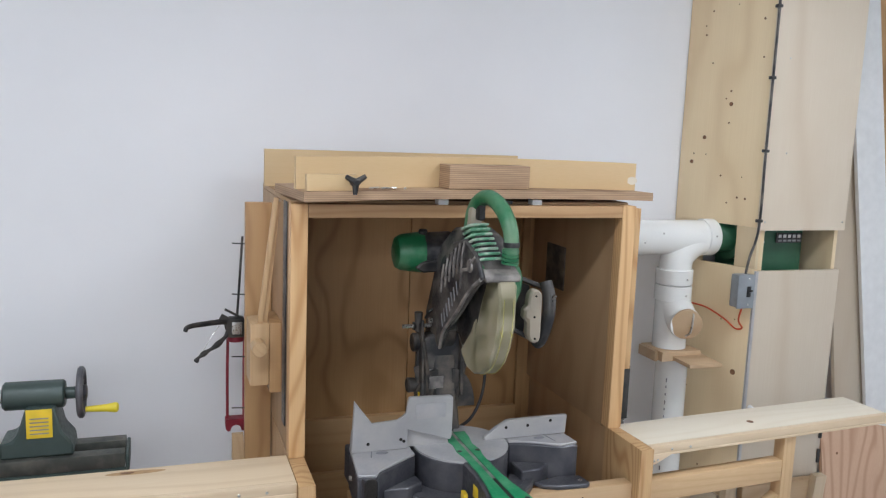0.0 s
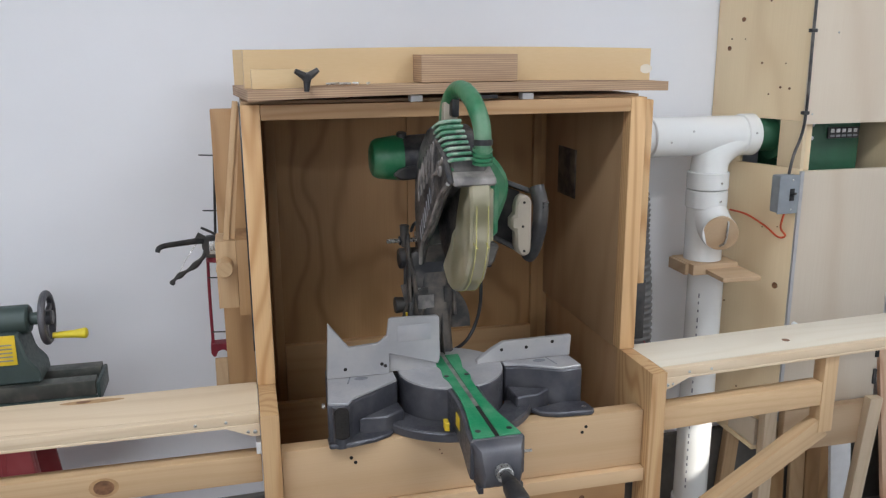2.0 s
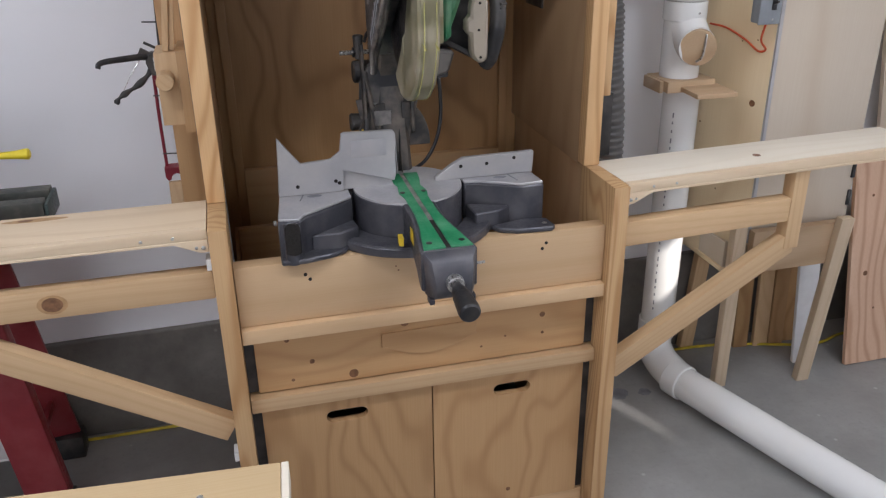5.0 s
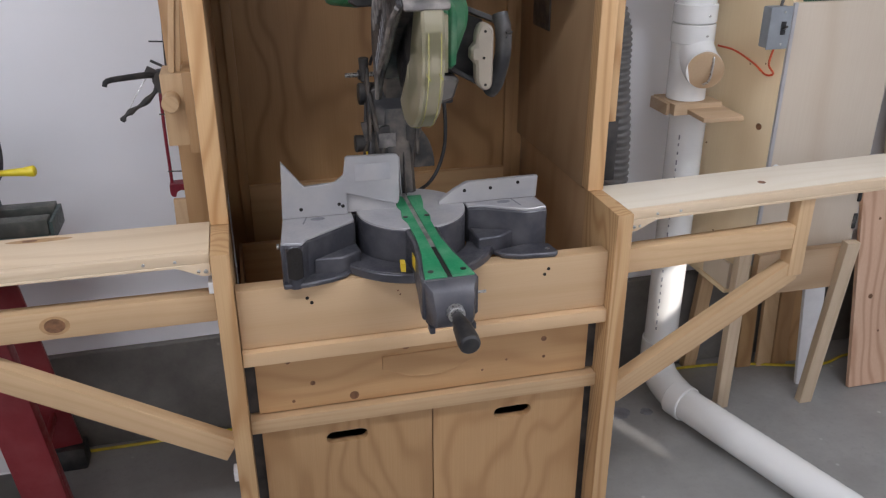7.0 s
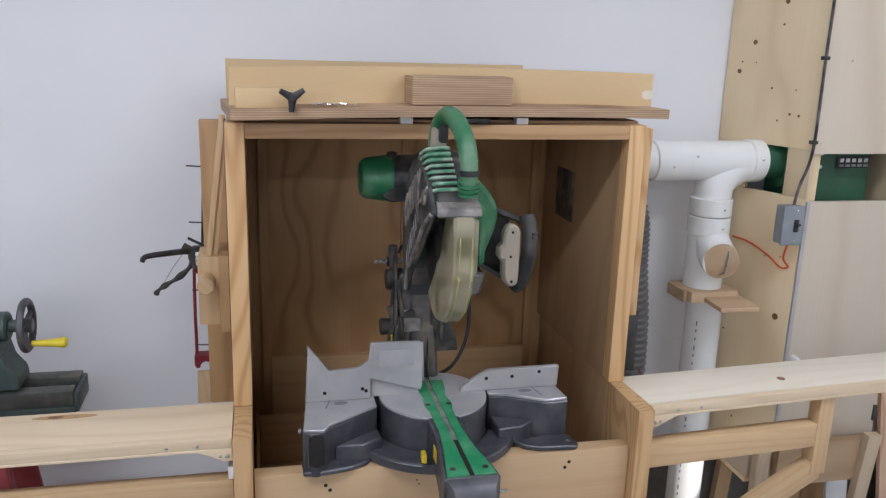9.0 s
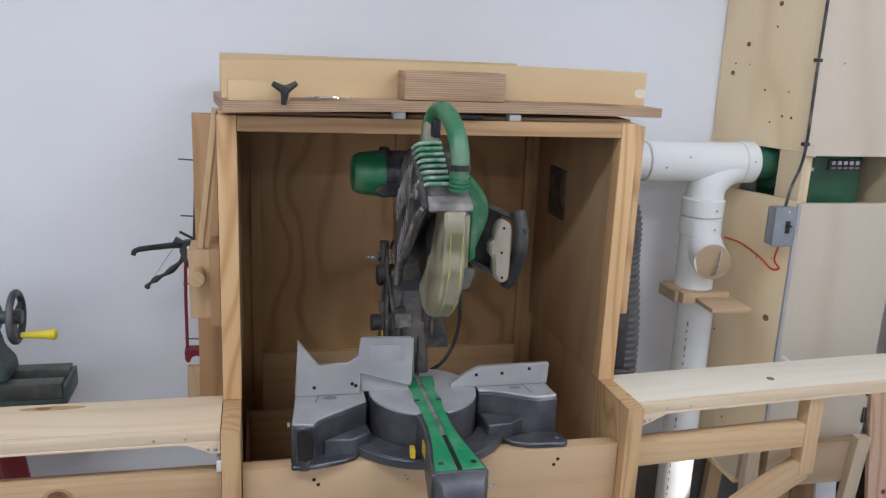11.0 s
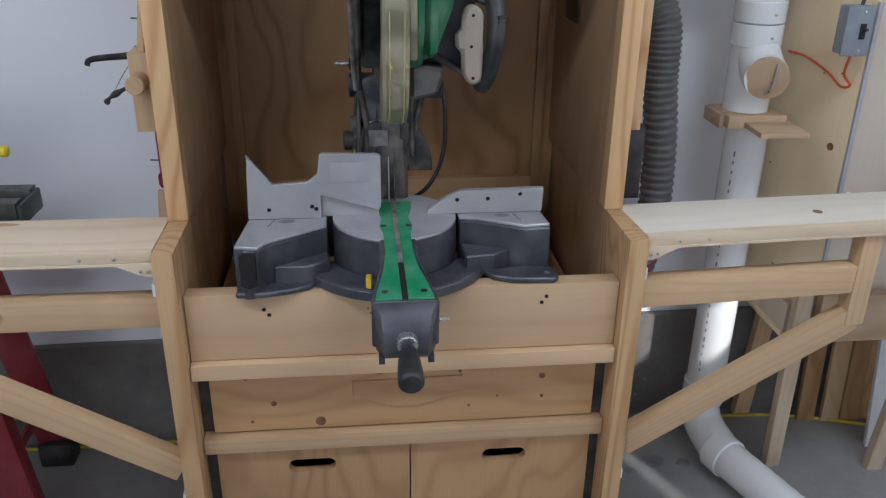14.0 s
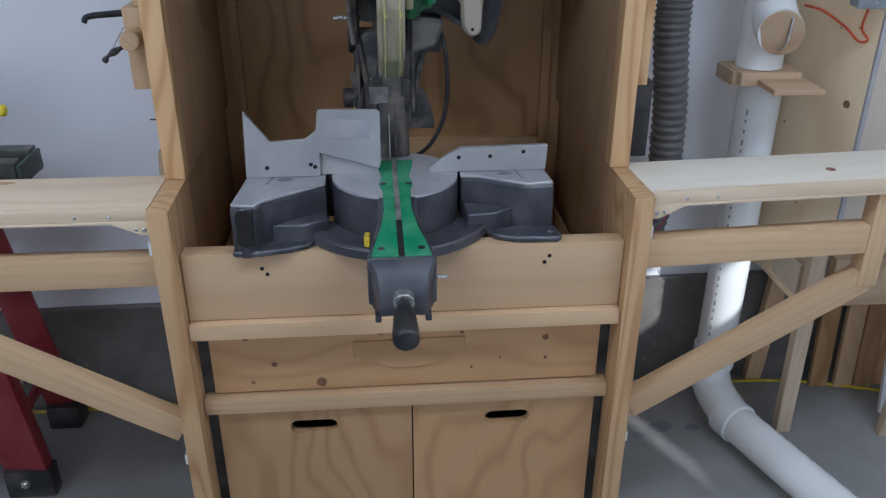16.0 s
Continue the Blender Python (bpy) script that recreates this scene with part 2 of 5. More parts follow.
FLOOR = concrete("concrete_floor", (0.37, 0.362, 0.35), (0.22, 0.215, 0.205))
CURB = concrete("concrete_curb", (0.20, 0.185, 0.165), (0.10, 0.09, 0.08), 6.0)
WALL = wall_paint("white_wall_paint", (0.83, 0.825, 0.845))
PVC = plain("white_pvc", (0.83, 0.83, 0.81), 0.25, vary=0.02, scale=5, bump=0.0, dust=(0.78, 0.76, 0.71), dust_amount=0.3, uneven=0.02)
INK = plain("grey_ink", (0.22, 0.22, 0.24), 0.6)
GREEN = plain("green_plastic", (0.014, 0.155, 0.062), 0.4, vary=0.15, scale=12, dust=(0.30, 0.36, 0.26), dust_amount=0.45)
GREEN_PAINT = plain("green_table_insert", (0.018, 0.26, 0.11), 0.45, vary=0.15, scale=20, dust=(0.25, 0.38, 0.27), dust_amount=0.35)
COLLECTOR = plain("green_enamel", (0.028, 0.105, 0.055), 0.4, vary=0.15, scale=10)
CAST = plain("grey_cast_metal", (0.075, 0.075, 0.088), 0.42, 0.35, 0.18, 14, 0.12, dust=(0.22, 0.205, 0.20), dust_amount=0.3)
TABLE = plain("worn_aluminium_table", (0.44, 0.43, 0.445), 0.42, 0.25, 0.12, 18, 0.08, dust=(0.45, 0.42, 0.38), dust_amount=0.4)
FENCE = plain("cast_aluminium_fence", (0.42, 0.41, 0.415), 0.5, 0.25, 0.08, 12, 0.05, dust=(0.48, 0.45, 0.40), dust_amount=0.35)
STEEL = plain("bright_steel", (0.55, 0.54, 0.52), 0.3, 0.9, 0.1, 30, 0.03)
BLACK = plain("black_plastic", (0.018, 0.018, 0.02), 0.42, vary=0.2, scale=14, dust=(0.16, 0.14, 0.12), dust_amount=0.4)
CASING = plain("dusty_dark_casing", (0.035, 0.035, 0.04), 0.42, 0.2, 0.2, 16, 0.05, dust=(0.28, 0.25, 0.22), dust_amount=0.6)
BRACKET = plain("dusty_pivot_casting", (0.052, 0.049, 0.048), 0.55, 0.3, 0.25, 22, 0.1, dust=(0.24, 0.19, 0.145), dust_amount=0.55)
RIB = plain("dusty_green_rib", (0.12, 0.32, 0.20), 0.5, vary=0.15, scale=40, dust=(0.52, 0.56, 0.48), dust_amount=0.85)
DUSTY = plain("dust_laden_casing", (0.17, 0.155, 0.15), 0.5, 0.2, 0.25, 24, 0.08, dust=(0.42, 0.38, 0.34), dust_amount=0.7)
BEIGE = plain("beige_plastic", (0.40, 0.345, 0.275), 0.5, vary=0.1, scale=16, dust=(0.38, 0.31, 0.23), dust_amount=0.4)
LETTER = plain("faded_grey_lettering", (0.30, 0.30, 0.31), 0.5, 0.3)
LABEL_Y = plain("yellow_label", (0.75, 0.52, 0.03), 0.4, vary=0.08)
YELLOW = plain("yellow_plastic", (0.78, 0.62, 0.03), 0.4, vary=0.08)
LATHE = plain("dark_green_lathe_paint", (0.050, 0.072, 0.066), 0.45, 0.1, 0.15, 14, 0.06)
BEDWAY = plain("worn_bed_way", (0.085, 0.090, 0.080), 0.45, 0.4, 0.2, 18, 0.06, dust=(0.20, 0.18, 0.15), dust_amount=0.5)
LATHE_G = plain("green_lathe_paint", (0.035, 0.115, 0.075), 0.45, 0.1, 0.15, 14, 0.06)
RED = plain("red_painted_steel", (0.26, 0.022, 0.03), 0.42, 0.0, 0.15, 10, 0.04, dust=(0.32, 0.12, 0.11), dust_amount=0.3)
REDGUN = plain("red_gun_paint", (0.24, 0.02, 0.035), 0.45, 0.1)
WIRE_R = plain("red_wire", (0.62, 0.09, 0.03), 0.5)
GLINT_MARK = plain("pale_yellow_glint_mark", (0.62, 0.56, 0.20), 0.25, vary=0.1)
WIRE_Y = plain("yellow_cord", (0.55, 0.42, 0.03), 0.55)
HOSE = plain("grey_hose", (0.13, 0.125, 0.12), 0.6, vary=0.12)
BOX_GREY = plain("grey_switch_box", (0.25, 0.27, 0.29), 0.42, 0.1, 0.1)
WHITE = plain("white_laminate", (0.80, 0.80, 0.80), 0.4, vary=0.04, bump=0.01)
TUBE_WHITE = plain("lamp_housing_white", (0.8, 0.8, 0.8), 0.4)


def guard_plastic():
    m, nt, b = mat("clear_yellow_guard")
    raw, co = placed(nt, (1, 1, 1), False)
    n = node(nt, "ShaderNodeTexNoise", {"Vector": co, "Scale": 22.0, "Detail": 4.0})
    col = ramp(nt, n.outputs[0], [(0.3, (0.60, 0.55, 0.33)), (0.7, (0.66, 0.59, 0.44))])
    nt.links.new(col, b.inputs["Base Color"])
    b.inputs["Roughness"].default_value = 0.28
    b.inputs["IOR"].default_value = 1.4
    t = node(nt, "ShaderNodeMapRange", {0: n.outputs[0], 1: 0.3, 2: 0.7, 3: 0.75, 4: 0.35})
    nt.links.new(t.outputs[0], b.inputs["Transmission Weight"])
    return m


GUARD = guard_plastic()
GLOW, _nt, _b = mat("lit_tube")
_b.inputs["Emission Color"].default_value = (0.93, 0.97, 1, 1)
_b.inputs["Emission Strength"].default_value = 4.0


# ---- building blocks ----
def part(name, bm, material, parent, label=""):
    bmesh.ops.recalc_face_normals(bm, faces=bm.faces)
    me = bpy.data.meshes.new(name)
    bm.to_mesh(me)
    bm.free()
    me.materials.append(material)
    for p in me.polygons:
        p.use_smooth = True
    me.set_sharp_from_angle(angle=radians(34))
    ob = new(name, me)
    if parent is not None:
        ob.parent = parent
        ob.matrix_parent_inverse = Matrix.Translation(-parent.location)
    return tagged(ob, label)


def thing(name, at, label, category, group="", kind=""):
    ob = new(name)
    ob.empty_display_size = 0.05
    ob.location = at
    return tagged(ob, label, category, group, kind)


def box(x0, x1, y0, y1, z0, z1, bev=0.0015, turn=None):
    bm = bmesh.new()
    bmesh.ops.create_cube(bm, size=1)
    for v in bm.verts:
        v.co = ((x0 + x1) / 2 + v.co.x * (x1 - x0), (y0 + y1) / 2 + v.co.y * (y1 - y0), (z0 + z1) / 2 + v.co.z * (z1 - z0))
    if bev:
        bmesh.ops.bevel(bm, geom=bm.edges[:], offset=bev, segments=2, affect="EDGES", profile=0.6)
    if turn is not None:
        bmesh.ops.transform(bm, matrix=turn, verts=bm.verts)
    return bm


def about(p, m):
    return Matrix.Translation(p) @ m @ Matrix.Translation([-c for c in p])


def prism(outline, axis, a, b, bev=0.0015):
    """A flat outline drawn out along an axis. x: (y, z) points; y: (x, z); z: (x, y)."""
    bm = bmesh.new()
    put = {"x": lambda p, d: (d, p[0], p[1]), "y": lambda p, d: (p[0], d, p[1]), "z": lambda p, d: (p[0], p[1], d)}[axis]
    lo = [bm.verts.new(put(p, a)) for p in outline]
    hi = [bm.verts.new(put(p, b)) for p in outline]
    n = len(outline)
    bm.faces.new(lo)
    bm.faces.new(hi)
    for i in range(n):
        bm.faces.new((lo[i], lo[(i + 1) % n], hi[(i + 1) % n], hi[i]))
    bmesh.ops.recalc_face_normals(bm, faces=bm.faces)
    if bev:
        bmesh.ops.bevel(bm, geom=bm.edges[:], offset=bev, segments=1, affect="EDGES", clamp_overlap=True)
    return bm


def spin(profile, at, way, seg=32):
    """A turned form: (distance along, radius) pairs round the axis from at along way."""
    bm = bmesh.new()
    q = Vector(way).normalized().to_track_quat("Z", "Y").to_matrix()
    rings = []
    for d, r in profile:
        rings.append([bm.verts.new(Vector(at) + q @ Vector((r * math.cos(2 * math.pi * i / seg), r * math.sin(2 * math.pi * i / seg), d))) for i in range(seg)])
    for r0, r1 in zip(rings, rings[1:]):
        for i in range(seg):
            bm.faces.new((r0[i], r0[(i + 1) % seg], r1[(i + 1) % seg], r1[i]))
    bm.faces.new(rings[0])
    bm.faces.new(rings[-1])
    return bm


def rod(p0, p1, r, r1=None, seg=16, bev=0.0):
    p0, p1 = Vector(p0), Vector(p1)
    n = (p1 - p0).length
    r1 = r if r1 is None else r1
    prof = [(0, r), (n, r1)] if not bev else [(0, r - bev), (bev, r), (n - bev, r1), (n, r1 - bev)]
    return spin(prof, p0, p1 - p0, seg)


def smooth_line(points, steps=8):
    """A rounded line through the points."""
    pts = [Vector(p) for p in points]
    pts = [2 * pts[0] - pts[1]] + pts + [2 * pts[-1] - pts[-2]]
    out = []
    for i in range(1, len(pts) - 2):
        a, b, c, d = pts[i - 1:i + 3]
        for k in range(steps):
            t = k / steps
            out.append(0.5 * ((2 * b) + (c - a) * t + (2 * a - 5 * b + 4 * c - d) * t * t + (3 * b - a - 3 * c + d) * t ** 3))
    out.append(pts[-2])
    return out


def tube(points, radius, seg=12, steps=8, flat=1.0):
    """A round bar along a rounded line; radius may be a function of the share of its length."""
    line = smooth_line(points, steps) if steps else [Vector(p) for p in points]
    bm = bmesh.new()
    rings = []
    side = None
    for i, p in enumerate(line):
        w = (line[min(i + 1, len(line) - 1)] - line[max(i - 1, 0)]).normalized()
        if side is None:
            side = w.orthogonal().normalized()
        side = (side - w * side.dot(w)).normalized()
        up = w.cross(side)
        r = radius(i / (len(line) - 1)) if callable(radius) else radius
        rings.append([bm.verts.new(p + r * (math.cos(2 * math.pi * k / seg) * side + flat * math.sin(2 * math.pi * k / seg) * up)) for k in range(seg)])
    for r0, r1 in zip(rings, rings[1:]):
        for k in range(seg):
            bm.faces.new((r0[k], r0[(k + 1) % seg], r1[(k + 1) % seg], r1[k]))
    bm.faces.new(rings[0])
    bm.faces.new(rings[-1])
    return bm


def plank(p0, p1, width, thick, flat_way, bev=0.0015):
    """A straight board from p0 to p1; flat_way is the normal of its wide face."""
    p0, p1 = Vector(p0), Vector(p1)
    w = (p1 - p0)
    n = w.length
    w.normalize()
    f = Vector(flat_way)
    f = (f - w * f.dot(w)).normalized()
    s = w.cross(f)
    m = Matrix((s, f, w)).transposed().to_4x4()
    m.translation = (p0 + p1) / 2
    return box(-width / 2, width / 2, -thick / 2, thick / 2, -n / 2, n / 2, bev, m)


def arc(cx, cy, r, a0, a1, n):
    return [(cx + r * math.cos(radians(a0 + (a1 - a0) * i / n)), cy + r * math.sin(radians(a0 + (a1 - a0) * i / n))) for i in range(n + 1)]


def screws(parent, places, way=(0, -1, 0), r=0.004, material=None, name="screw"):
    for p in places:
        w = Vector(way)
        part(name, spin([(0, r), (0.0012, r), (0.002, r * 0.6)], Vector(p) - w * 0.0002, w, 10), material or STEEL, parent)

# ---- the room ----
X0, X1, Y0, Y1 = -3.6, 2.22, -5.0, 0.76


def structure(name, bm, material, label=""):
    return tagged(part(name, bm, material, None, label), kind="structure")


structure("floor", box(X0 - 0.2, X1 + 0.2, Y0 - 0.2, Y1 + 0.2, -0.12, 0, 0), FLOOR, "smooth grey concrete shop floor with stains and dust")
structure("ceiling", box(X0 - 0.2, X1 + 0.2, Y0 - 0.2, Y1 + 0.2, CEIL, CEIL + 0.12, 0), WALL, "white painted ceiling")
structure("wall_north", box(X0 - 0.2, X1 + 0.2, Y1, Y1 + 0.15, 0, CEIL, 0), WALL, "white painted drywall above a low concrete curb")
structure("wall_west", box(X0 - 0.15, X0, Y0, Y1, 0, CEIL, 0), WALL, "white painted side wall")
# the east wall has an added, unseen window opening, cut to shape the sun patch
WY0, WY1, WZ0, WZ1 = -3.14, -2.13, 1.45, 1.76
east = thing("wall_east", (X1, -2, 0), "white painted wall with an added opening that shapes the sun patch", "wall", kind="structure")
part("wall_panel", box(X1, X1 + 0.15, Y0, WY0, 0, CEIL, 0), WALL, east)
part("wall_panel", box(X1, X1 + 0.15, WY1, Y1, 0, CEIL, 0), WALL, east)
part("wall_panel", box(X1, X1 + 0.15, WY0, -2.72, 0, 1.22, 0), WALL, east)
part("wall_panel", box(X1, X1 + 0.15, -2.72, WY1, 0, WZ0, 0), WALL, east)
part("wall_panel", box(X1, X1 + 0.15, WY0, WY1, WZ1, CEIL, 0), WALL, east)
structure("wall_south", box(X0, X1, Y0 - 0.15, Y0, 0, CEIL, 0), WALL, "white painted wall behind the benches")
curb_line = [(X0, 0.0), (X1, 0.0), (X1, 0.375), (1.2, 0.368), (0.4, 0.360), (0.1, 0.350), (-0.6, 0.336), (-0.9, 0.334), (-1.1, 0.330), (-1.6, 0.33), (X0, 0.33)]
structure("curb", prism(curb_line, "y", 0.738, Y1 + 0.01, 0.003), CURB, "rough dark grey concrete curb along the wall foot")
for tx, ty in TUBES:
    lt = thing("ceiling_light", (tx, ty, CEIL), "white fluorescent tube fixture fixed to the ceiling", "lamp", "tube fixtures")
    part("housing", box(tx - 0.63, tx + 0.63, ty - 0.13, ty + 0.13, CEIL - 0.075, CEIL - 0.001, 0.006), TUBE_WHITE, lt)
    for dy in (-0.06, 0.06):
        part("tube", rod((tx - 0.6, ty + dy, CEIL - 0.095), (tx + 0.6, ty + dy, CEIL - 0.095), 0.013, seg=12), GLOW, lt, "glowing white tube")
# floor stains and the cord along the wall foot
for sx, sy, sr in ((0.746, 0.505, 0.035), (0.836, 0.493, 0.022), (0.61, 0.48, 0.014), (0.67, 0.47, 0.018)):
    ring = [(sx + sr * (1 + 0.3 * noise.noise((math.cos(a * 0.3) * 2 + sx * 9, math.sin(a * 0.3) * 2, sr * 50))) * math.cos(a * math.pi / 10),
             sy + sr * 0.8 * (1 + 0.4 * noise.noise((math.cos(a * 0.3) * 2, math.sin(a * 0.3) * 2 + sy * 9, 1))) * math.sin(a * math.pi / 10)) for a in range(20)]
    tagged(part("floor_stain", prism(ring, "z", -0.002, 0.0006, 0), INK, None, "dark grey dried spill on the concrete floor"), kind="structure")
cord = part("extension_cord", tube([(-2.4, 0.70, 0.006), (-1.6, 0.715, 0.006), (-0.84, 0.711, 0.006), (-0.3, 0.72, 0.006), (0.4, 0.715, 0.006), (0.72, 0.70, 0.006), (1.2, 0.69, 0.006), (1.55, 0.60, 0.006), (1.75, 0.63, 0.006), (2.05, 0.5, 0.006), (2.15, 0.3, 0.006)], 0.005, 8), WIRE_Y, None)
tagged(cord, "thin yellow extension cord lying along the wall foot", "cord")

# ---- the saw stand ----
stand = thing("saw_stand", (0, 0.3, 0), "pine and plywood miter saw stand with a drawer and two doors", "cabinet")
for s in (-1, 1):
    up = part("upright", box(min(s * 0.419, s * 0.457), max(s * 0.419, s * 0.457), 0.0, 0.185, 0.0, 0.938, 0.0015), FIR_Z, stand, "solid wood upright with wavy grain")
    part("side_panel", box(min(s * 0.435, s * 0.455), max(s * 0.435, s * 0.455), 0.187, 0.73, 0.0, 0.93), HOOD_Y, stand)
    part("inner_panel", box(min(s * 0.409, s * 0.417), max(s * 0.409, s * 0.417), 0.09, 0.70, 0.562, 0.66, 0), HOOD_Y, stand)
rail = part("front_rail", box(-0.417, 0.417, 0.030, 0.068, 0.699, 0.838, 0.0012), RAIL_X, stand, "pale pine rail across the front")
part("lip", box(-0.417, 0.417, 0.012, 0.070, 0.664, 0.697, 0.001), RAIL_X, stand)
part("divider", box(-0.417, 0.417, 0.040, 0.30, 0.468, 0.503, 0.001), PINE_X, stand)
part("plinth", box(-0.417, 0.417, 0.060, 0.085, 0.0, 0.052, 0.002), PINE_X, stand)
part("back_panel", box(-0.43, 0.43, 0.705, 0.725, 0.0, 0.62), HOOD_Z, stand)
part("bin_floor", box(-0.407, 0.407, 0.075, 0.70, 0.545, 0.56, 0), HOOD_Y, stand)
part("bearer", box(-0.29, 0.27, 0.215, 0.255, 0.745, 0.7985), HOOD_Z, stand)
part("cross_board", box(-0.406, 0.406, 0.585, 0.604, 0.561, 0.700, 0.002), HOOD_PALE, stand)
for bx_ in (-0.2, 0.2):
    part("bearer_block", box(bx_ - 0.03, bx_ + 0.03, 0.216, 0.25, 0.799, 0.838), PINE_X, stand)
drawer = part("drawer_front", box(-0.396, 0.396, 0.060, 0.080, 0.508, 0.661, 0.001), FACE_X, stand, "plywood drawer front with knots and a finger pull")
pull = [(-0.111, 0.619), (-0.111, 0.583)] + [(x, 0.583 - 0.030 * (1 - (x / 0.10) ** 2)) for x in np.linspace(-0.098, 0.098, 15)] + [(0.116, 0.586), (0.116, 0.622)]
part("finger_pull", prism(pull, "y", 0.0550, 0.0605, 0.0012), FACE_X, drawer)
for kx, kz, kr in ((-0.324, 0.636, 0.006), (-0.179, 0.524, 0.011), (0.283, 0.610, 0.007), (-0.272, 0.572, 0.006), (-0.055, 0.640, 0.010), (-0.185, 0.655, 0.005), (0.11, 0.63, 0.004), (-0.318, 0.530, 0.004), (0.285, 0.56, 0.004), (0.19, 0.565, 0.003), (0.13, 0.545, 0.003)):
    part("knot", prism(arc(kx, kz, kr, 0, 340, 14), "y", 0.0595, 0.0610, 0), KNOT, drawer)
for hx, hz in ((-0.262, 0.794), (-0.271, 0.806), (0.264, 0.799), (0.273, 0.812), (-0.075, 0.80), (-0.07, 0.79)):
    part("screw_hole", prism(arc(hx, hz, 0.004 if abs(hx) > 0.1 else 0.002, 0, 330, 10), "y", 0.0292, 0.0310, 0), HOLE if abs(hx) > 0.1 else KNOT, rail)


def slotted_door(x0, x1, sx0, sx1, z0, z1, sz):
    """A plywood door with a rounded hand slot cut through it."""
    h = 0.016
    out = [(x0, z0), (x1, z0), (x1, z1), (x0, z1)]
    hole = arc(sx1 - h, sz, h, -90, 90, 8) + arc(sx0 + h, sz, h, 90, 270, 8)
    bm = bmesh.new()
    front = []
    for y in (0.055, 0.073):
        o = [bm.verts.new((x, y, z)) for x, z in out]
        i = [bm.verts.new((x, y, z)) for x, z in hole]
        es = [bm.edges.new((r[k], r[(k + 1) % len(r)])) for r in (o, i) for k in range(len(r))]
        bmesh.ops.triangle_fill(bm, use_beauty=True, edges=es)
        front.append((o, i))
    for a, b in zip(front[0], front[1]):
        for k in range(len(a)):
            n = (k + 1) % len(a)
            bm.faces.new((a[k], a[n], b[n], b[k]))
    return bm


for x0, x1, sx0, sx1 in ((-0.396, 0.0045, -0.251, -0.152), (0.0075, 0.396, 0.161, 0.257)):
    d = part("door", slotted_door(x0, x1, sx0, sx1, 0.055, 0.464, 0.416), FACE_Z, stand, "plywood door with a rounded hand slot")
# black strips stand in for the shade in the gaps beside doors and drawer
for s in (-1, 1):
    for z0, z1 in ((0.056, 0.463), (0.509, 0.660)):
        part("side_seal", box(min(s * 0.3965, s * 0.4185), max(s * 0.3965, s * 0.4185), 0.066, 0.074, z0, z1, 0), BLACK, stand, "black strip standing in for the shade beside the doors")
part("knot", prism(arc(0.205, 0.10, 0.006, 0, 340, 12), "y", 0.0540, 0.0562, 0), KNOT, d)

# ---- the dust hood over the saw ----
hood = thing("dust_hood", (0, 0.45, 0.94), "open-fronted plywood hood with a fir face frame on the stand", "hood")
part("stile", box(-0.457, -0.418, 0.160, 0.200, 0.939, 1.552, 0.002), FIR_Z, hood)
part("stile", box(0.414, 0.453, 0.160, 0.200, 0.939, 1.552, 0.002), FIR_Z, hood)
part("top_rail", box(-0.4175, 0.4135, 0.1605, 0.1995, 1.520, 1.5515, 0.002), FIR_X, hood)
part("edge_strip", box(0.454, 0.474, 0.168, 0.200, 1.103, 1.545, 0.002), FIR_Z, hood)
part("side_panel", box(-0.435, -0.420, 0.201, 0.712, 0.932, 1.545), HOOD_Y, hood)
part("side_panel", box(0.417, 0.432, 0.201, 0.712, 0.932, 1.545), HOOD_Y, hood)
part("back_panel", box(-0.43, -0.005, 0.700, 0.714, 0.56, 1.545), HOOD_Z, hood, "aged brown plywood back")
part("back_panel", box(-0.003, 0.43, 0.700, 0.714, 0.56, 1.545), HOOD_Z, hood, "aged brown plywood back")
part("roof_panel", box(-0.455, 0.452, 0.201, 0.73, 1.5455, 1.5575), HOOD_Y, hood)
part("batten", box(0.372, 0.396, 0.683, 0.699, 0.562, 1.54), HOOD_Z, hood)
part("batten", box(-0.396, -0.372, 0.683, 0.699, 0.562, 1.54), HOOD_Z, hood)
part("cleat", box(-0.371, 0.371, 0.676, 0.6985, 0.662, 0.835, 0.002), HOOD_PALE, hood, "paler board across the foot of the back")
part("vent_plate", box(0.412, 0.4165, 0.470, 0.590, 1.262, 1.395, 0.001), BRACKET, hood, "dark vent plate")
part("side_pad", box(0.4535, 0.500, 0.205, 0.250, 0.945, 1.100, 0.002), BLACK, hood, "black block under the edge strip")
part("side_cladding", box(-0.456, -0.4365, 0.201, 0.72, 0.94, 1.545), HOOD_Y, hood)

# ---- on the hood: a shop-made fence jig ----
TILT_JIG = about((0.04, 0.135, 1.57), Matrix.Rotation(radians(6.2), 4, "Z"))
for sx, sy in ((-0.088, 0.15), (0.166, 0.155)):
    tagged(part("spacer", box(sx - 0.013, sx + 0.013, sy + 0.012, sy + 0.04, 1.552, 1.5655, 0.001), WHITE, None, "small white block under the plywood jig"), category="spacer", group="spacers")
jig = thing("fence_jig", (0.04, 0.2, 1.566), "plywood sled base with an upright fence lying on the hood", "jig")


def jig_bent(bm, amount=0.006):
    for v in bm.verts:
        v.co.z += amount * (1 - ((v.co.x - 0.04) / 0.48) ** 2) - 0.002
    return bm


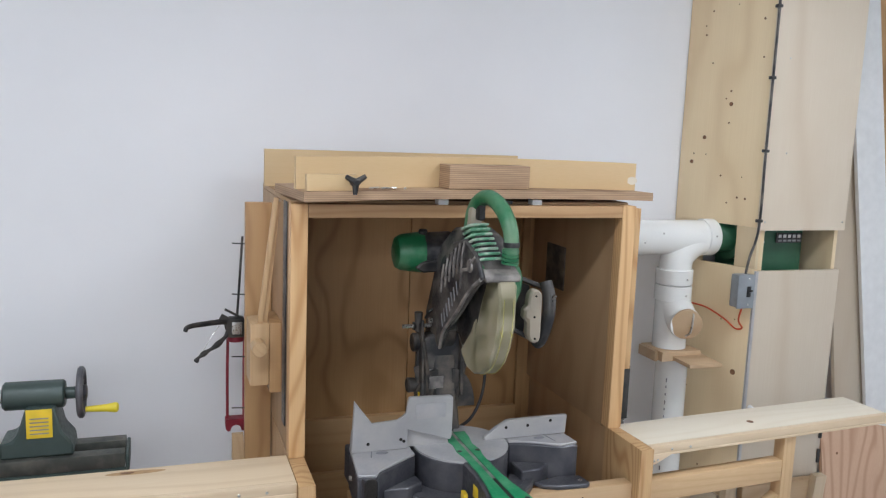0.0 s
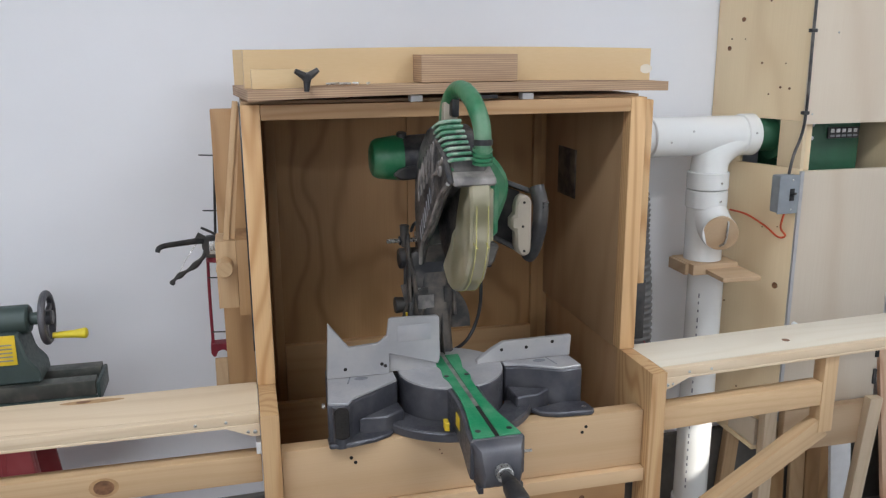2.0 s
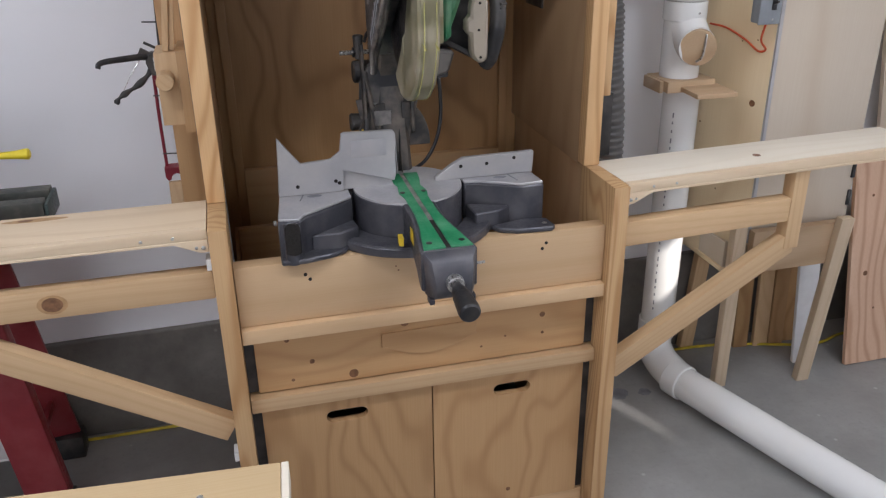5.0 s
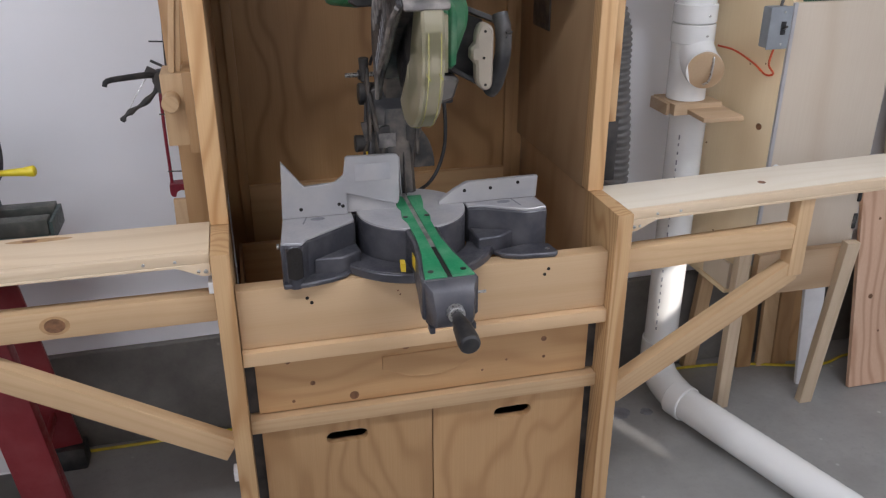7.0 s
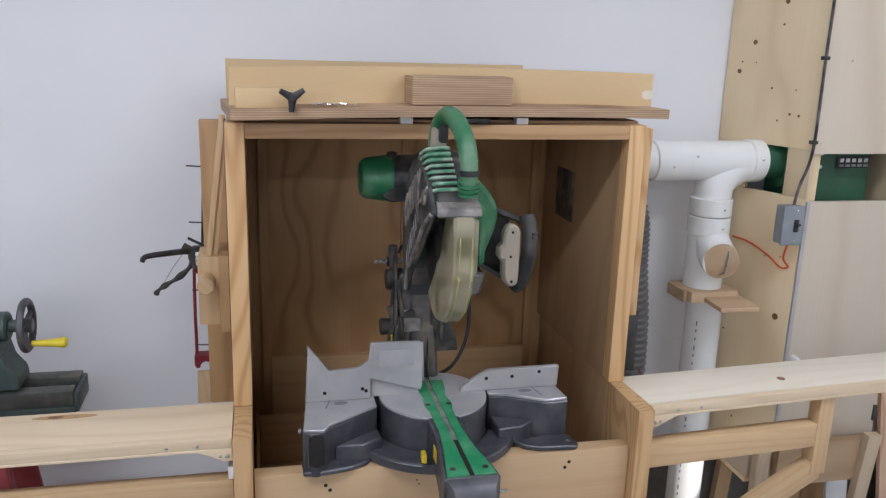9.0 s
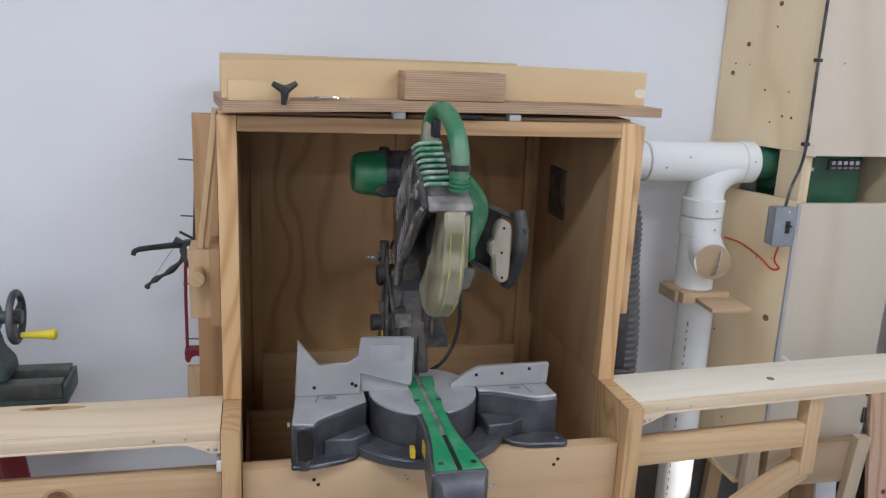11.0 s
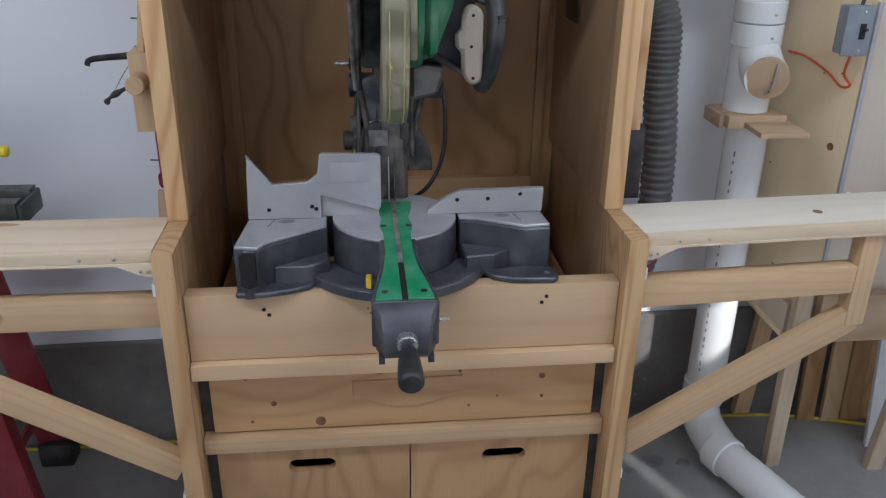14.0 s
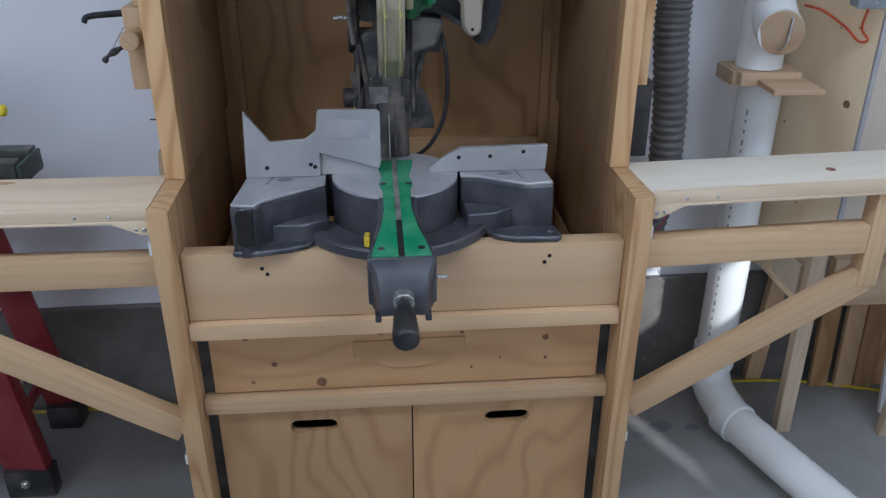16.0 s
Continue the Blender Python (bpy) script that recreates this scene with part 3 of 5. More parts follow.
base_bm = bmesh.new()
cells = [(-0.444 + 0.966 * i / 20) for i in range(21)]
lo = [[base_bm.verts.new((x, y, z)) for x in cells] for y, z in ((0.135, 1.566), (0.40, 1.566), (0.40, 1.587), (0.135, 1.587))]
for a, b in zip(lo, lo[1:] + lo[:1]):
    for i in range(20):
        base_bm.faces.new((a[i], a[i + 1], b[i + 1], b[i]))
base_bm.faces.new([r[0] for r in lo])
base_bm.faces.new([r[-1] for r in lo])
bmesh.ops.transform(jig_bent(base_bm), matrix=TILT_JIG, verts=base_bm.verts)
part("base_board", base_bm, EDGE, jig, "warped plywood base showing its layered edge")
fence_bm = bmesh.new()
lo = [[fence_bm.verts.new((x, y, z)) for x in [(-0.438 + 0.968 * i / 20) for i in range(21)]] for y, z in ((0.225, 1.584), (0.243, 1.584), (0.243, 1.662), (0.225, 1.662))]
for a, b in zip(lo, lo[1:] + lo[:1]):
    for i in range(20):
        fence_bm.faces.new((a[i], a[i + 1], b[i + 1], b[i]))
fence_bm.faces.new([r[0] for r in lo])
fence_bm.faces.new([r[-1] for r in lo])
bmesh.ops.transform(jig_bent(fence_bm), matrix=TILT_JIG, verts=fence_bm.verts)
part("fence_board", fence_bm, BIRCH_X, jig, "pale plywood fence board with an oval patch")
part("patch", prism([(0.505 + 0.016 * math.cos(a * math.pi / 9), 1.612 + 0.011 * math.sin(a * math.pi / 9)) for a in range(18)], "y", 0.2745, 0.2775, 0), PALE_X, jig)
part("stop_block", box(-0.081, 0.138, 0.150, 0.215, 1.5925, 1.650, 0.001, about((0, 0.15, 1.6), Matrix.Rotation(radians(4), 4, "Z"))), EDGE, jig, "stacked plywood block with layered edge")
part("slide_plate", box(-0.432, -0.315, 0.104, 0.123, 1.586, 1.624, 0.001, about((-0.43, 0.11, 1.6), Matrix.Rotation(radians(6), 4, "Z"))), BIRCH_X, jig)
part("runner", box(-0.02, 0.09, 0.150, 0.158, 1.556, 1.564, 0.001), BLACK, jig)
knob = thing("star_knob", (-0.325, 0.085, 1.608), "black three-lobed plastic knob on the jig", "knob")
part("hub", rod((-0.325, 0.106, 1.608), (-0.325, 0.074, 1.608), 0.010, 0.008, 16, 0.002), BLACK, knob)
for a in (35, 150, 265):
    c, s_ = math.cos(radians(a)), math.sin(radians(a))
    part("lobe", tube([(-0.325, 0.084, 1.608), (-0.325 + 0.014 * c, 0.082, 1.608 + 0.014 * s_), (-0.325 + 0.027 * c, 0.080, 1.608 + 0.027 * s_)], lambda u: 0.0085 - 0.0035 * u, 10), BLACK, knob)
hw = thing("loose_hardware", (-0.24, 0.105, 1.591), "small steel bolts and wing nuts lying on the jig", "hardware")
for i in range(6):
    hx, hy = -0.285 + 0.017 * i, 0.118 + 0.007 * math.sin(i * 2.3) + 0.0015 * i
    part("bolt", rod((hx, hy, 1.5935), (hx + 0.018 * math.cos(i), hy + 0.012 * math.sin(i * 1.7), 1.5945), 0.0025, seg=8), STEEL, hw)
rear = part("rear_board", box(-0.466, 0.30, 0.60, 0.618, 1.5585, 1.662, 0.001), BIRCH_X, None, "pale plywood board standing on edge on the hood")
tagged(rear, category="board")

# ---- left side of the hood ----
side_board = part("side_board", box(-0.528, -0.458, 0.489, 0.515, 0.80, 1.523, 0.002), FACE_Z, None, "upright plywood board fixed to the hood side")
tagged(side_board, category="board")
for nz in (1.411, 1.273, 1.10, 0.955):
    tagged(part("nail", rod((-0.527, 0.50, nz), (-0.562, 0.50, nz + 0.002), 0.0018, seg=8), BLACK, side_board))
part("bracket", prism([(0.49, 0.80), (0.53, 0.80), (0.53, 0.875), (0.515, 0.875)], "x", -0.560, -0.529, 0.001), PINE_Z, side_board)
clampb = thing("wooden_clamp", (-0.51, 0.36, 1.07), "small wooden clamp block with a dowel handle on the hood side", "clamp")
part("jaw", box(-0.532, -0.486, 0.315, 0.414, 1.075, 1.235, 0.002), PINE_Z, clampb)
part("handle", rod((-0.513, 0.318, 1.18), (-0.513, 0.268, 1.18), 0.019, seg=24, bev=0.002), PINE_Y, clampb, "round dowel end")
part("back_plate", box(-0.4855, -0.457, 0.30, 0.43, 1.06, 1.24, 0.001), FACE_Z, clampb)
stick = thing("wood_strip", (-0.50, 0.32, 1.24), "thin pine strip leaning against the hood side", "strip")
part("strip", plank((-0.507, 0.330, 1.236), (-0.467, 0.344, 1.55), 0.013, 0.012, (0, 1, 0)), PINE_Z, stick)
part("strip", plank((-0.494, 0.336, 1.236), (-0.462, 0.352, 1.54), 0.012, 0.010, (0, 1, 0)), PINE_Z, stick)
edge = part("straightedge", box(-0.4605, -0.4575, 0.215, 0.262, 1.00, 1.552, 0.0005), CASING, None, "dark steel straightedge hanging on the hood side")
tagged(edge, category="ruler")

gun = thing("caulking_gun", (-0.545, 0.60, 0.87), "caulking gun with red frame and black grip hung by the hood", "caulking gun")
for gx in (-0.566, -0.520):
    part("frame_rail", tube([(gx, 0.604, 0.880), (gx, 0.607, 1.02), (gx + 0.002, 0.612, 1.125)], 0.0042, 8), REDGUN, gun)
part("front_cradle", prism([(-0.572, 0.892), (-0.572, 0.866), (-0.566, 0.856), (-0.558, 0.858)] + arc(-0.543, 0.860, 0.015, 170, 10, 8) + [(-0.528, 0.858), (-0.520, 0.856), (-0.514, 0.866), (-0.514, 0.892)], "y", 0.585, 0.624, 0.002), REDGUN, gun)
part("rear_cup", spin([(0, 0.022), (0.003, 0.0245), (0.015, 0.0245), (0.018, 0.021)], (-0.543, 0.607, 1.118), (0, 0, 1), 24), REDGUN, gun)
part("grip_body", prism([(-0.566, 1.134), (-0.522, 1.134), (-0.518, 1.175), (-0.524, 1.192), (-0.566, 1.190), (-0.576, 1.168)], "y", 0.575, 0.607, 0.004), BLACK, gun)
part("ratchet_plate", box(-0.556, -0.528, 0.568, 0.5745, 1.145, 1.180, 0.002), STEEL, gun)
part("handle", tube([(-0.552, 0.590, 1.176), (-0.585, 0.578, 1.181), (-0.625, 0.563, 1.181), (-0.662, 0.549, 1.180), (-0.677, 0.543, 1.176), (-0.681, 0.541, 1.166)], lambda u: 0.0085 - 0.0025 * u, 10), BLACK, gun)
part("hook_fin", prism([(-0.592, 1.186), (-0.560, 1.186), (-0.564, 1.192), (-0.582, 1.203)], "y", 0.578, 0.586, 0.001), BLACK, gun)
part("trigger", tube([(-0.556, 0.588, 1.160), (-0.574, 0.580, 1.136), (-0.600, 0.569, 1.115), (-0.628, 0.557, 1.101), (-0.646, 0.549, 1.090), (-0.655, 0.546, 1.078)], lambda u: 0.0078 - 0.0025 * u + 0.002 * math.sin(u * 22), 10, 12), BLACK, gun)
part("wire_link", tube([(-0.585, 0.576, 1.178), (-0.612, 0.565, 1.142), (-0.634, 0.556, 1.106)], 0.0014, 6), STEEL, gun)
part("plunger_rod", rod((-0.540, 0.60, 1.185), (-0.527, 0.585, 1.42), 0.0034, seg=8), BLACK, gun)
part("peg", rod((-0.543, 0.765, 1.150), (-0.543, 0.60, 1.146), 0.004, seg=8), STEEL, gun)
part("latch", plank((-0.532, 0.592, 1.190), (-0.574, 0.588, 1.214), 0.006, 0.008, (0, 1, 0)), BLACK, gun)

# ---- the two folding wings ----

def wing(name, label, s, length, m, board):
    """One outfeed wing: top board, lower rail, strut, brace and end block, hinged to the stand."""
    w = thing(name, (s * 0.46, 0.1, 0.93), label, "wing", "saw stand wings")
    x = [s * 0.4585, s * (0.4585 + length)]
    lo_, hi_ = min(x), max(x)
    part("top_board", box(lo_, hi_, 0.035, 0.187, 0.917, 0.9385, 0.002, m), board, w, "pale pine board")
    gus = [(s * 0.459, 0.916), (s * 0.459, 0.888), (s * 0.475, 0.888), (s * 0.525, 0.910), (s * (0.4585 + length), 0.910), (s * (0.4585 + length), 0.916)]
    bm = prism(gus, "y", 0.017, 0.034, 0.001)
    gus2 = box(lo_, hi_, 0.017, 0.034, 0.9162, 0.9385, 0.002, m)
    bmesh.ops.transform(bm, matrix=m, verts=bm.verts)
    part("front_edge", gus2, PALE_L, w)
    part("gusset", bm, PALE_L, w)
    end = s * 0.930 if s > 0 else s * (0.459 + length - 0.05)
    a, b = (s * 0.459, end) if s > 0 else (end, s * 0.459)
    part("lower_rail", box(a, b, 0.030, 0.068, 0.776, 0.838, 0.003, m), PINE_X, w, "pine rail with knots")
    part("strut", box(min(end, end + s * 0.042), max(end, end + s * 0.042), 0.028, 0.066, 0.70 if s > 0 else 0.77, 0.909, 0.002, m), PINE_Z, w)
    top_x = end + s * 0.02 if s > 0 else end
    z_lo = 0.437
    bmb = plank((s * 0.464, 0.049, z_lo), (top_x if s > 0 else -1.04, 0.049, 0.712 if s > 0 else 0.786), 0.056, 0.036, (0, 1, 0), 0.003)
    bmesh.ops.transform(bmb, matrix=m, verts=bmb.verts)
    brace = part("brace", bmb, PINE_X, w, "slanting pine brace")
    run, rise = (top_x if s > 0 else -1.04) - s * 0.464, 0.275 if s > 0 else 0.349
    lie = m @ Matrix.Translation((s * 0.464, 0.049, z_lo)) @ Matrix.Rotation(-math.atan2(rise * s, abs(run)), 4, "Y")
    brace.data.transform(lie.inverted())
    brace.matrix_basis = lie
    places = [m @ Vector(p) for p in ((s * 0.482, 0.0168, 0.900), (s * 0.525, 0.0168, 0.925), (s * 0.585, 0.0168, 0.925))]
    screws(w, places, r=0.0034)
    screws(w, [m @ Vector((s * 0.468, 0.0165, 0.899))], r=0.0045)
    return w


M_R = about((0.4585, 0.03, 0), Matrix.Rotation(radians(3.6), 4, "Z"))
right_wing = wing("outfeed_wing", "pale pine outfeed wing with brace hinged to the stand", 1, 0.868, M_R, PALE_X)
part("knot", prism(arc(0.852, 0.117, 0.010, 0, 330, 12), "z", 0.9380, 0.9390, 0), KNOT, right_wing)
left_wing = wing("infeed_wing", "knotty pine infeed wing with brace hinged to the stand", -1, 1.15, Matrix.Identity(4), PALE_L)
part("knot_halo", prism([(-0.771 + 0.029 * math.cos(a * 0.35), 0.807 + 0.021 * math.sin(a * 0.35)) for a in range(18)], "y", 0.0294, 0.0312, 0), KNOT_RING, left_wing)
part("knot", prism([(-0.771 + 0.020 * math.cos(a * 0.35), 0.807 + 0.016 * math.sin(a * 0.35)) for a in range(18)], "y", 0.0288, 0.0312, 0), KNOT, left_wing)
part("knot_halo", prism([(-0.800 + 0.065 * math.cos(a * 0.35), 0.165 + 0.010 * math.sin(a * 0.35)) for a in range(18)], "z", 0.9380, 0.9387, 0), KNOT_RING, left_wing)
part("knot", prism([(-0.818 + 0.015 * math.cos(a * 0.35), 0.165 + 0.006 * math.sin(a * 0.35)) for a in range(18)], "z", 0.9380, 0.9390, 0), KNOT, left_wing)
for s, wg in ((-1, left_wing), (1, right_wing)):
    part("hinge", box(min(s * 0.4575, s * 0.468), max(s * 0.4575, s * 0.468), 0.02, 0.055, 0.845, 0.87, 0.002), WHITE, wg, "small hinge leaf")
    part("hinge", box(min(s * 0.4575, s * 0.468), max(s * 0.4575, s * 0.468), 0.02, 0.055, 0.36, 0.385, 0.002), WHITE, wg, "small hinge leaf")

# ---- the miter saw ----
saw = thing("miter_saw", (0, 0.16, 0.838), "dusty green and grey miter saw with raised head on the stand", "miter saw")
CX = -0.016
left_wing_out = [(-0.303, 0.185), (-0.318, 0.030), (-0.275, 0.020), (-0.262, 0.046), (-0.150, 0.122), (-0.150, 0.185)]
part("left_base", prism(left_wing_out, "z", 0.8385, 0.930, 0.004), CAST, saw, "dark grey cast base")
part("table_left", prism([(x * 0.985 - 0.003, y + 0.003) for x, y in left_wing_out], "z", 0.9295, 0.9365, 0.002), TABLE, saw, "worn bare metal table")
right_out = [(0.112, 0.185), (0.112, 0.146), (0.150, 0.138), (0.238, 0.092), (0.290, 0.098), (0.283, 0.185)]
part("right_base", prism(right_out, "z", 0.8385, 0.930, 0.004), CAST, saw, "dark grey cast base")
part("table_right", prism([(x * 0.985 + 0.002, y + 0.003) for x, y in right_out], "z", 0.9295, 0.9365, 0.002), TABLE, saw, "worn bare metal table")
part("rear_base", box(-0.30, 0.28, 0.186, 0.255, 0.8385, 0.925, 0.006), CAST, saw)
# feet
part("foot", prism([(-0.318, 0.055), (-0.318, 0.012), (-0.268, 0.010), (-0.215, 0.022), (-0.180, 0.040), (-0.17, 0.058), (-0.22, 0.070)], "z", 0.8388, 0.850, 0.003), CAST, saw)
part("foot", prism([(0.155, 0.075), (0.170, 0.052), (0.205, 0.036), (0.288, 0.030), (0.298, 0.040), (0.292, 0.085), (0.24, 0.095)], "z", 0.8388, 0.851, 0.003), CAST, saw)
screws(saw, [(0.277, 0.055, 0.851), (-0.289, 0.034, 0.8505)], (0, 0, 1), 0.006)
part("vise_socket", spin([(0, 0.017), (0.092, 0.017), (0.092, 0.011), (0.05, 0.011)], (-0.291, 0.026, 0.8388), (0, 0, 1), 24), CAST, saw)
part("socket_recess", prism([(-0.306, 0.866), (-0.306, 0.926), (-0.298, 0.934), (-0.283, 0.934), (-0.275, 0.926), (-0.275, 0.866), (-0.29, 0.860)], "y", 0.0065, 0.012, 0.002), HOLE, saw, "dark vise post socket")
part("side_screw", rod((-0.318, 0.09, 0.905), (-0.324, 0.09, 0.905), 0.006, seg=10), STEEL, saw)
for lx0, lx1, ly in ((-0.252, -0.205, 0.148), (0.175, 0.225, 0.150)):
    part("table_hole", prism([((lx0 + lx1) / 2 + 0.016 * math.cos(a * 0.4), ly + 0.008 * math.sin(a * 0.4)) for a in range(16)], "z", 0.9360, 0.9370, 0), INK, saw)
part("table_groove", plank((-0.262, 0.125, 0.9366), (-0.250, 0.168, 0.9366), 0.003, 0.0008, (0, 0, 1), 0), INK, saw)
part("table_groove", plank((0.232, 0.118, 0.9366), (0.222, 0.168, 0.9366), 0.003, 0.0008, (0, 0, 1), 0), INK, saw)
# miter scale ring and turntable
ring = arc(CX, 0.165, 0.192, 200, 340, 28) + arc(CX, 0.165, 0.128, 340, 200, 28)
part("scale_ring", prism(ring, "z", 0.8386, 0.860, 0.003), CAST, saw, "curved miter scale in front of the table")
ring2 = arc(CX, 0.165, 0.190, 204, 336, 28) + arc(CX, 0.165, 0.170, 336, 204, 28)
part("scale_plate", prism(ring2, "z", 0.8595, 0.8625, 0.0008), CAST, saw)
part("turntable", spin([(0, 0.124), (0.092, 0.124), (0.094, 0.122)], (CX, 0.165, 0.8386), (0, 0, 1), 56), CAST, saw)
part("turntable_top", spin([(0, 0.123), (0.0045, 0.123), (0.005, 0.1225)], (CX, 0.165, 0.9323), (0, 0, 1), 56), TABLE, saw, "round bare metal turntable")
arm_out = [(CX - 0.043, 0.10), (CX - 0.036, 0.06), (CX - 0.034, -0.03), (CX - 0.042, -0.10), (CX - 0.053, -0.180), (CX - 0.055, -0.207),
           (CX + 0.055, -0.207), (CX + 0.053, -0.180), (CX + 0.042, -0.10), (CX + 0.034, -0.03), (CX + 0.036, 0.06), (CX + 0.043, 0.10)]
part("arm", prism(arm_out, "z", 0.852, 0.9355, 0.004), CAST, saw, "grey turntable arm")
nose = [(-0.204, 0.936), (-0.232, 0.918), (-0.242, 0.872), (-0.234, 0.846), (-0.20, 0.842), (-0.19, 0.936)]
nose_bm = prism(nose, "x", CX - 0.055, CX + 0.055, 0.006)
for v in nose_bm.verts:
    if v.co.z < 0.90:
        v.co.x = CX + (v.co.x - CX) * 0.88
    if v.co.y < -0.225:
        v.co.x = CX + (v.co.x - CX) * 0.80
part("arm_nose", nose_bm, CAST, saw)
for s in (-1, 1):
    part("nose_tooth", box(CX + s * 0.040 - 0.005, CX + s * 0.040 + 0.005, -0.228, -0.206, 0.834, 0.846, 0.001), CAST, saw)
part("base_web", prism([(-0.250, 0.052), (-0.15, 0.120), (-0.145, 0.075), (-0.19, 0.048)], "z", 0.8388, 0.884, 0.003), CAST, saw)
part("base_web", prism([(0.118, 0.070), (0.115, 0.140), (0.21, 0.105), (0.175, 0.078)], "z", 0.8388, 0.884, 0.003), CAST, saw)
for s in (-1, 1):
    ins = [(CX + s * 0.005, 0.235), (CX + s * 0.038, 0.235), (CX + s * 0.034, 0.19), (CX + s * 0.026, 0.15), (CX + s * 0.032, 0.105), (CX + s * 0.026, 0.075), (CX + s * 0.025, -0.02),
           (CX + s * 0.032, -0.095), (CX + s * 0.041, -0.150), (CX + s * 0.048, -0.200), (CX + s * 0.005, -0.200)]
    part("table_insert", prism(ins, "z", 0.9352, 0.9392, 0.0006), GREEN_PAINT, saw, "green painted kerf plate")
    screws(saw, [(CX + s * 0.024, 0.105, 0.9392), (CX + s * 0.032, -0.176, 0.9392)], (0, 0, 1), 0.006, BLACK, "insert_screw")
part("kerf_slot", box(CX - 0.0048, CX + 0.0048, -0.198, -0.060, 0.930, 0.9372, 0), HOLE, saw)
part("kerf_filler", box(CX - 0.0048, CX + 0.0048, -0.059, 0.235, 0.930, 0.9376, 0), DUSTY, saw, "sawdust packed in the kerf slot")
part("arm_label", box(CX - 0.0375, CX - 0.0362, -0.062, -0.028, 0.884, 0.914, 0.0003), LABEL_Y, saw, "small yellow label")
part("collar", rod((CX, -0.236, 0.884), (CX, -0.254, 0.882), 0.017, seg=24, bev=0.002), STEEL, saw)
grip = part("turntable_knob", spin([(0, 0.009), (0.012, 0.011), (0.028, 0.015), (0.036, 0.0125), (0.042, 0.0175), (0.085, 0.0205), (0.096, 0.0195), (0.100, 0.016), (0.101, 0.001)], (CX, -0.250, 0.883), (-0.003, -1, -0.10), 24), BLACK, saw, "black grip knob")
part("lock_bolt", rod((CX + 0.05, -0.195, 0.895), (CX + 0.072, -0.198, 0.897), 0.003, seg=8), STEEL, saw)
part("pointer", prism([(CX - 0.062, -0.03), (CX - 0.052, -0.034), (CX - 0.050, -0.010), (CX - 0.060, -0.008)], "z", 0.873, 0.892, 0.001), LABEL_Y, saw, "yellow miter pointer")
# fences
fl = [(-0.304, 0.937), (-0.298, 1.069), (-0.252, 1.008), (-0.186, 1.012), (-0.165, 1.028), (-0.160, 1.066), (-0.155, 1.0695), (-0.048, 1.067), (-0.042, 1.062), (-0.042, 0.962), (-0.046, 0.950), (-0.16, 0.985), (-0.16, 0.937)]
part("left_fence", prism(fl, "y", 0.160, 0.171, 0.0015), FENCE, saw, "tall grey cast fence")
part("left_fence_foot", prism([(-0.304, 0.9365), (-0.30, 0.99), (-0.165, 0.986), (-0.05, 0.950), (-0.046, 0.9365)], "y", 0.1712, 0.183, 0.001), FENCE, saw)
part("rating_plate", box(-0.140, -0.062, 0.1590, 0.1602, 1.012, 1.050, 0.0003), TABLE, saw, "worn blank rating plate")
fr = [(0.284, 0.937), (0.287, 0.988), (0.115, 0.986), (0.085, 0.970), (0.050, 0.945), (0.050, 0.937)]
part("right_fence", prism(fr, "y", 0.164, 0.178, 0.0015), FENCE, saw, "low grey cast fence")
for hx, hz in ((-0.262, 0.957), (-0.178, 0.962), (0.11, 0.967), (0.172, 0.968), (0.238, 0.976), (-0.17, 0.957)):
    part("fence_hole", prism(arc(hx, hz, 0.0042, 0, 330, 10), "y", 0.1592 if hx < 0 else 0.1632, 0.1642, 0), HOLE, saw)
# pivot column behind the table
part("pivot_column", prism([(0.245, 0.90), (0.41, 0.90), (0.43, 1.02), (0.41, 1.16), (0.37, 1.20), (0.32, 1.18), (0.30, 1.05)], "x", CX - 0.034, CX + 0.034, 0.008), BRACKET, saw, "dusty cast pivot column")
part("swing_arm", prism([(0.33, 1.10), (0.41, 1.12), (0.40, 1.24), (0.33, 1.38), (0.26, 1.36), (0.28, 1.25)], "x", CX - 0.030, CX + 0.030, 0.006), BRACKET, saw)
for s in (-1, 1):
    part("bevel_quadrant", prism([(CX + s * x, z) for x, z in [(0.02, 0.985)] + [(0.02 + 0.068 * math.cos(radians(a)), 0.985 + 0.108 * math.sin(radians(a))) for a in range(0, 95, 9)]], "y", 0.300, 0.312, 0.001), BRACKET, saw, "dusty bevel scale")
part("yoke", prism([(-0.078, 1.175), (-0.055, 1.185), (0.030, 1.190), (0.060, 1.180), (0.030, 1.080), (0.012, 0.985), (-0.045, 0.985), (-0.062, 1.070)], "y", 0.312, 0.335, 0.004), CASING, saw, "dark cast yoke")
part("yoke_rib", tube([(-0.080, 0.305, 1.170), (-0.066, 0.303, 1.085), (-0.048, 0.303, 0.990)], 0.006, 8), BRACKET, saw)
part("yoke_rib", tube([(0.058, 0.305, 1.172), (0.036, 0.303, 1.085), (0.016, 0.303, 0.990)], 0.006, 8), BRACKET, saw)
part("bevel_lever", tube([(-0.060, 0.33, 1.10), (-0.078, 0.30, 1.06), (-0.083, 0.285, 1.01), (-0.07, 0.28, 0.975)], 0.008, 10), BRACKET, saw)
part("spring_housing", rod((-0.10, 0.345, 1.16), (0.04, 0.345, 1.16), 0.026, seg=20, bev=0.003), BLACK, saw)
part("lock_knob", rod((-0.115, 0.33, 1.045), (-0.075, 0.33, 1.045), 0.021, 0.018, 18, 0.003), BLACK, saw)
part("adjusting_rod", rod((-0.128, 0.345, 1.205), (-0.03, 0.345, 1.205), 0.0055, seg=10), STEEL, saw)
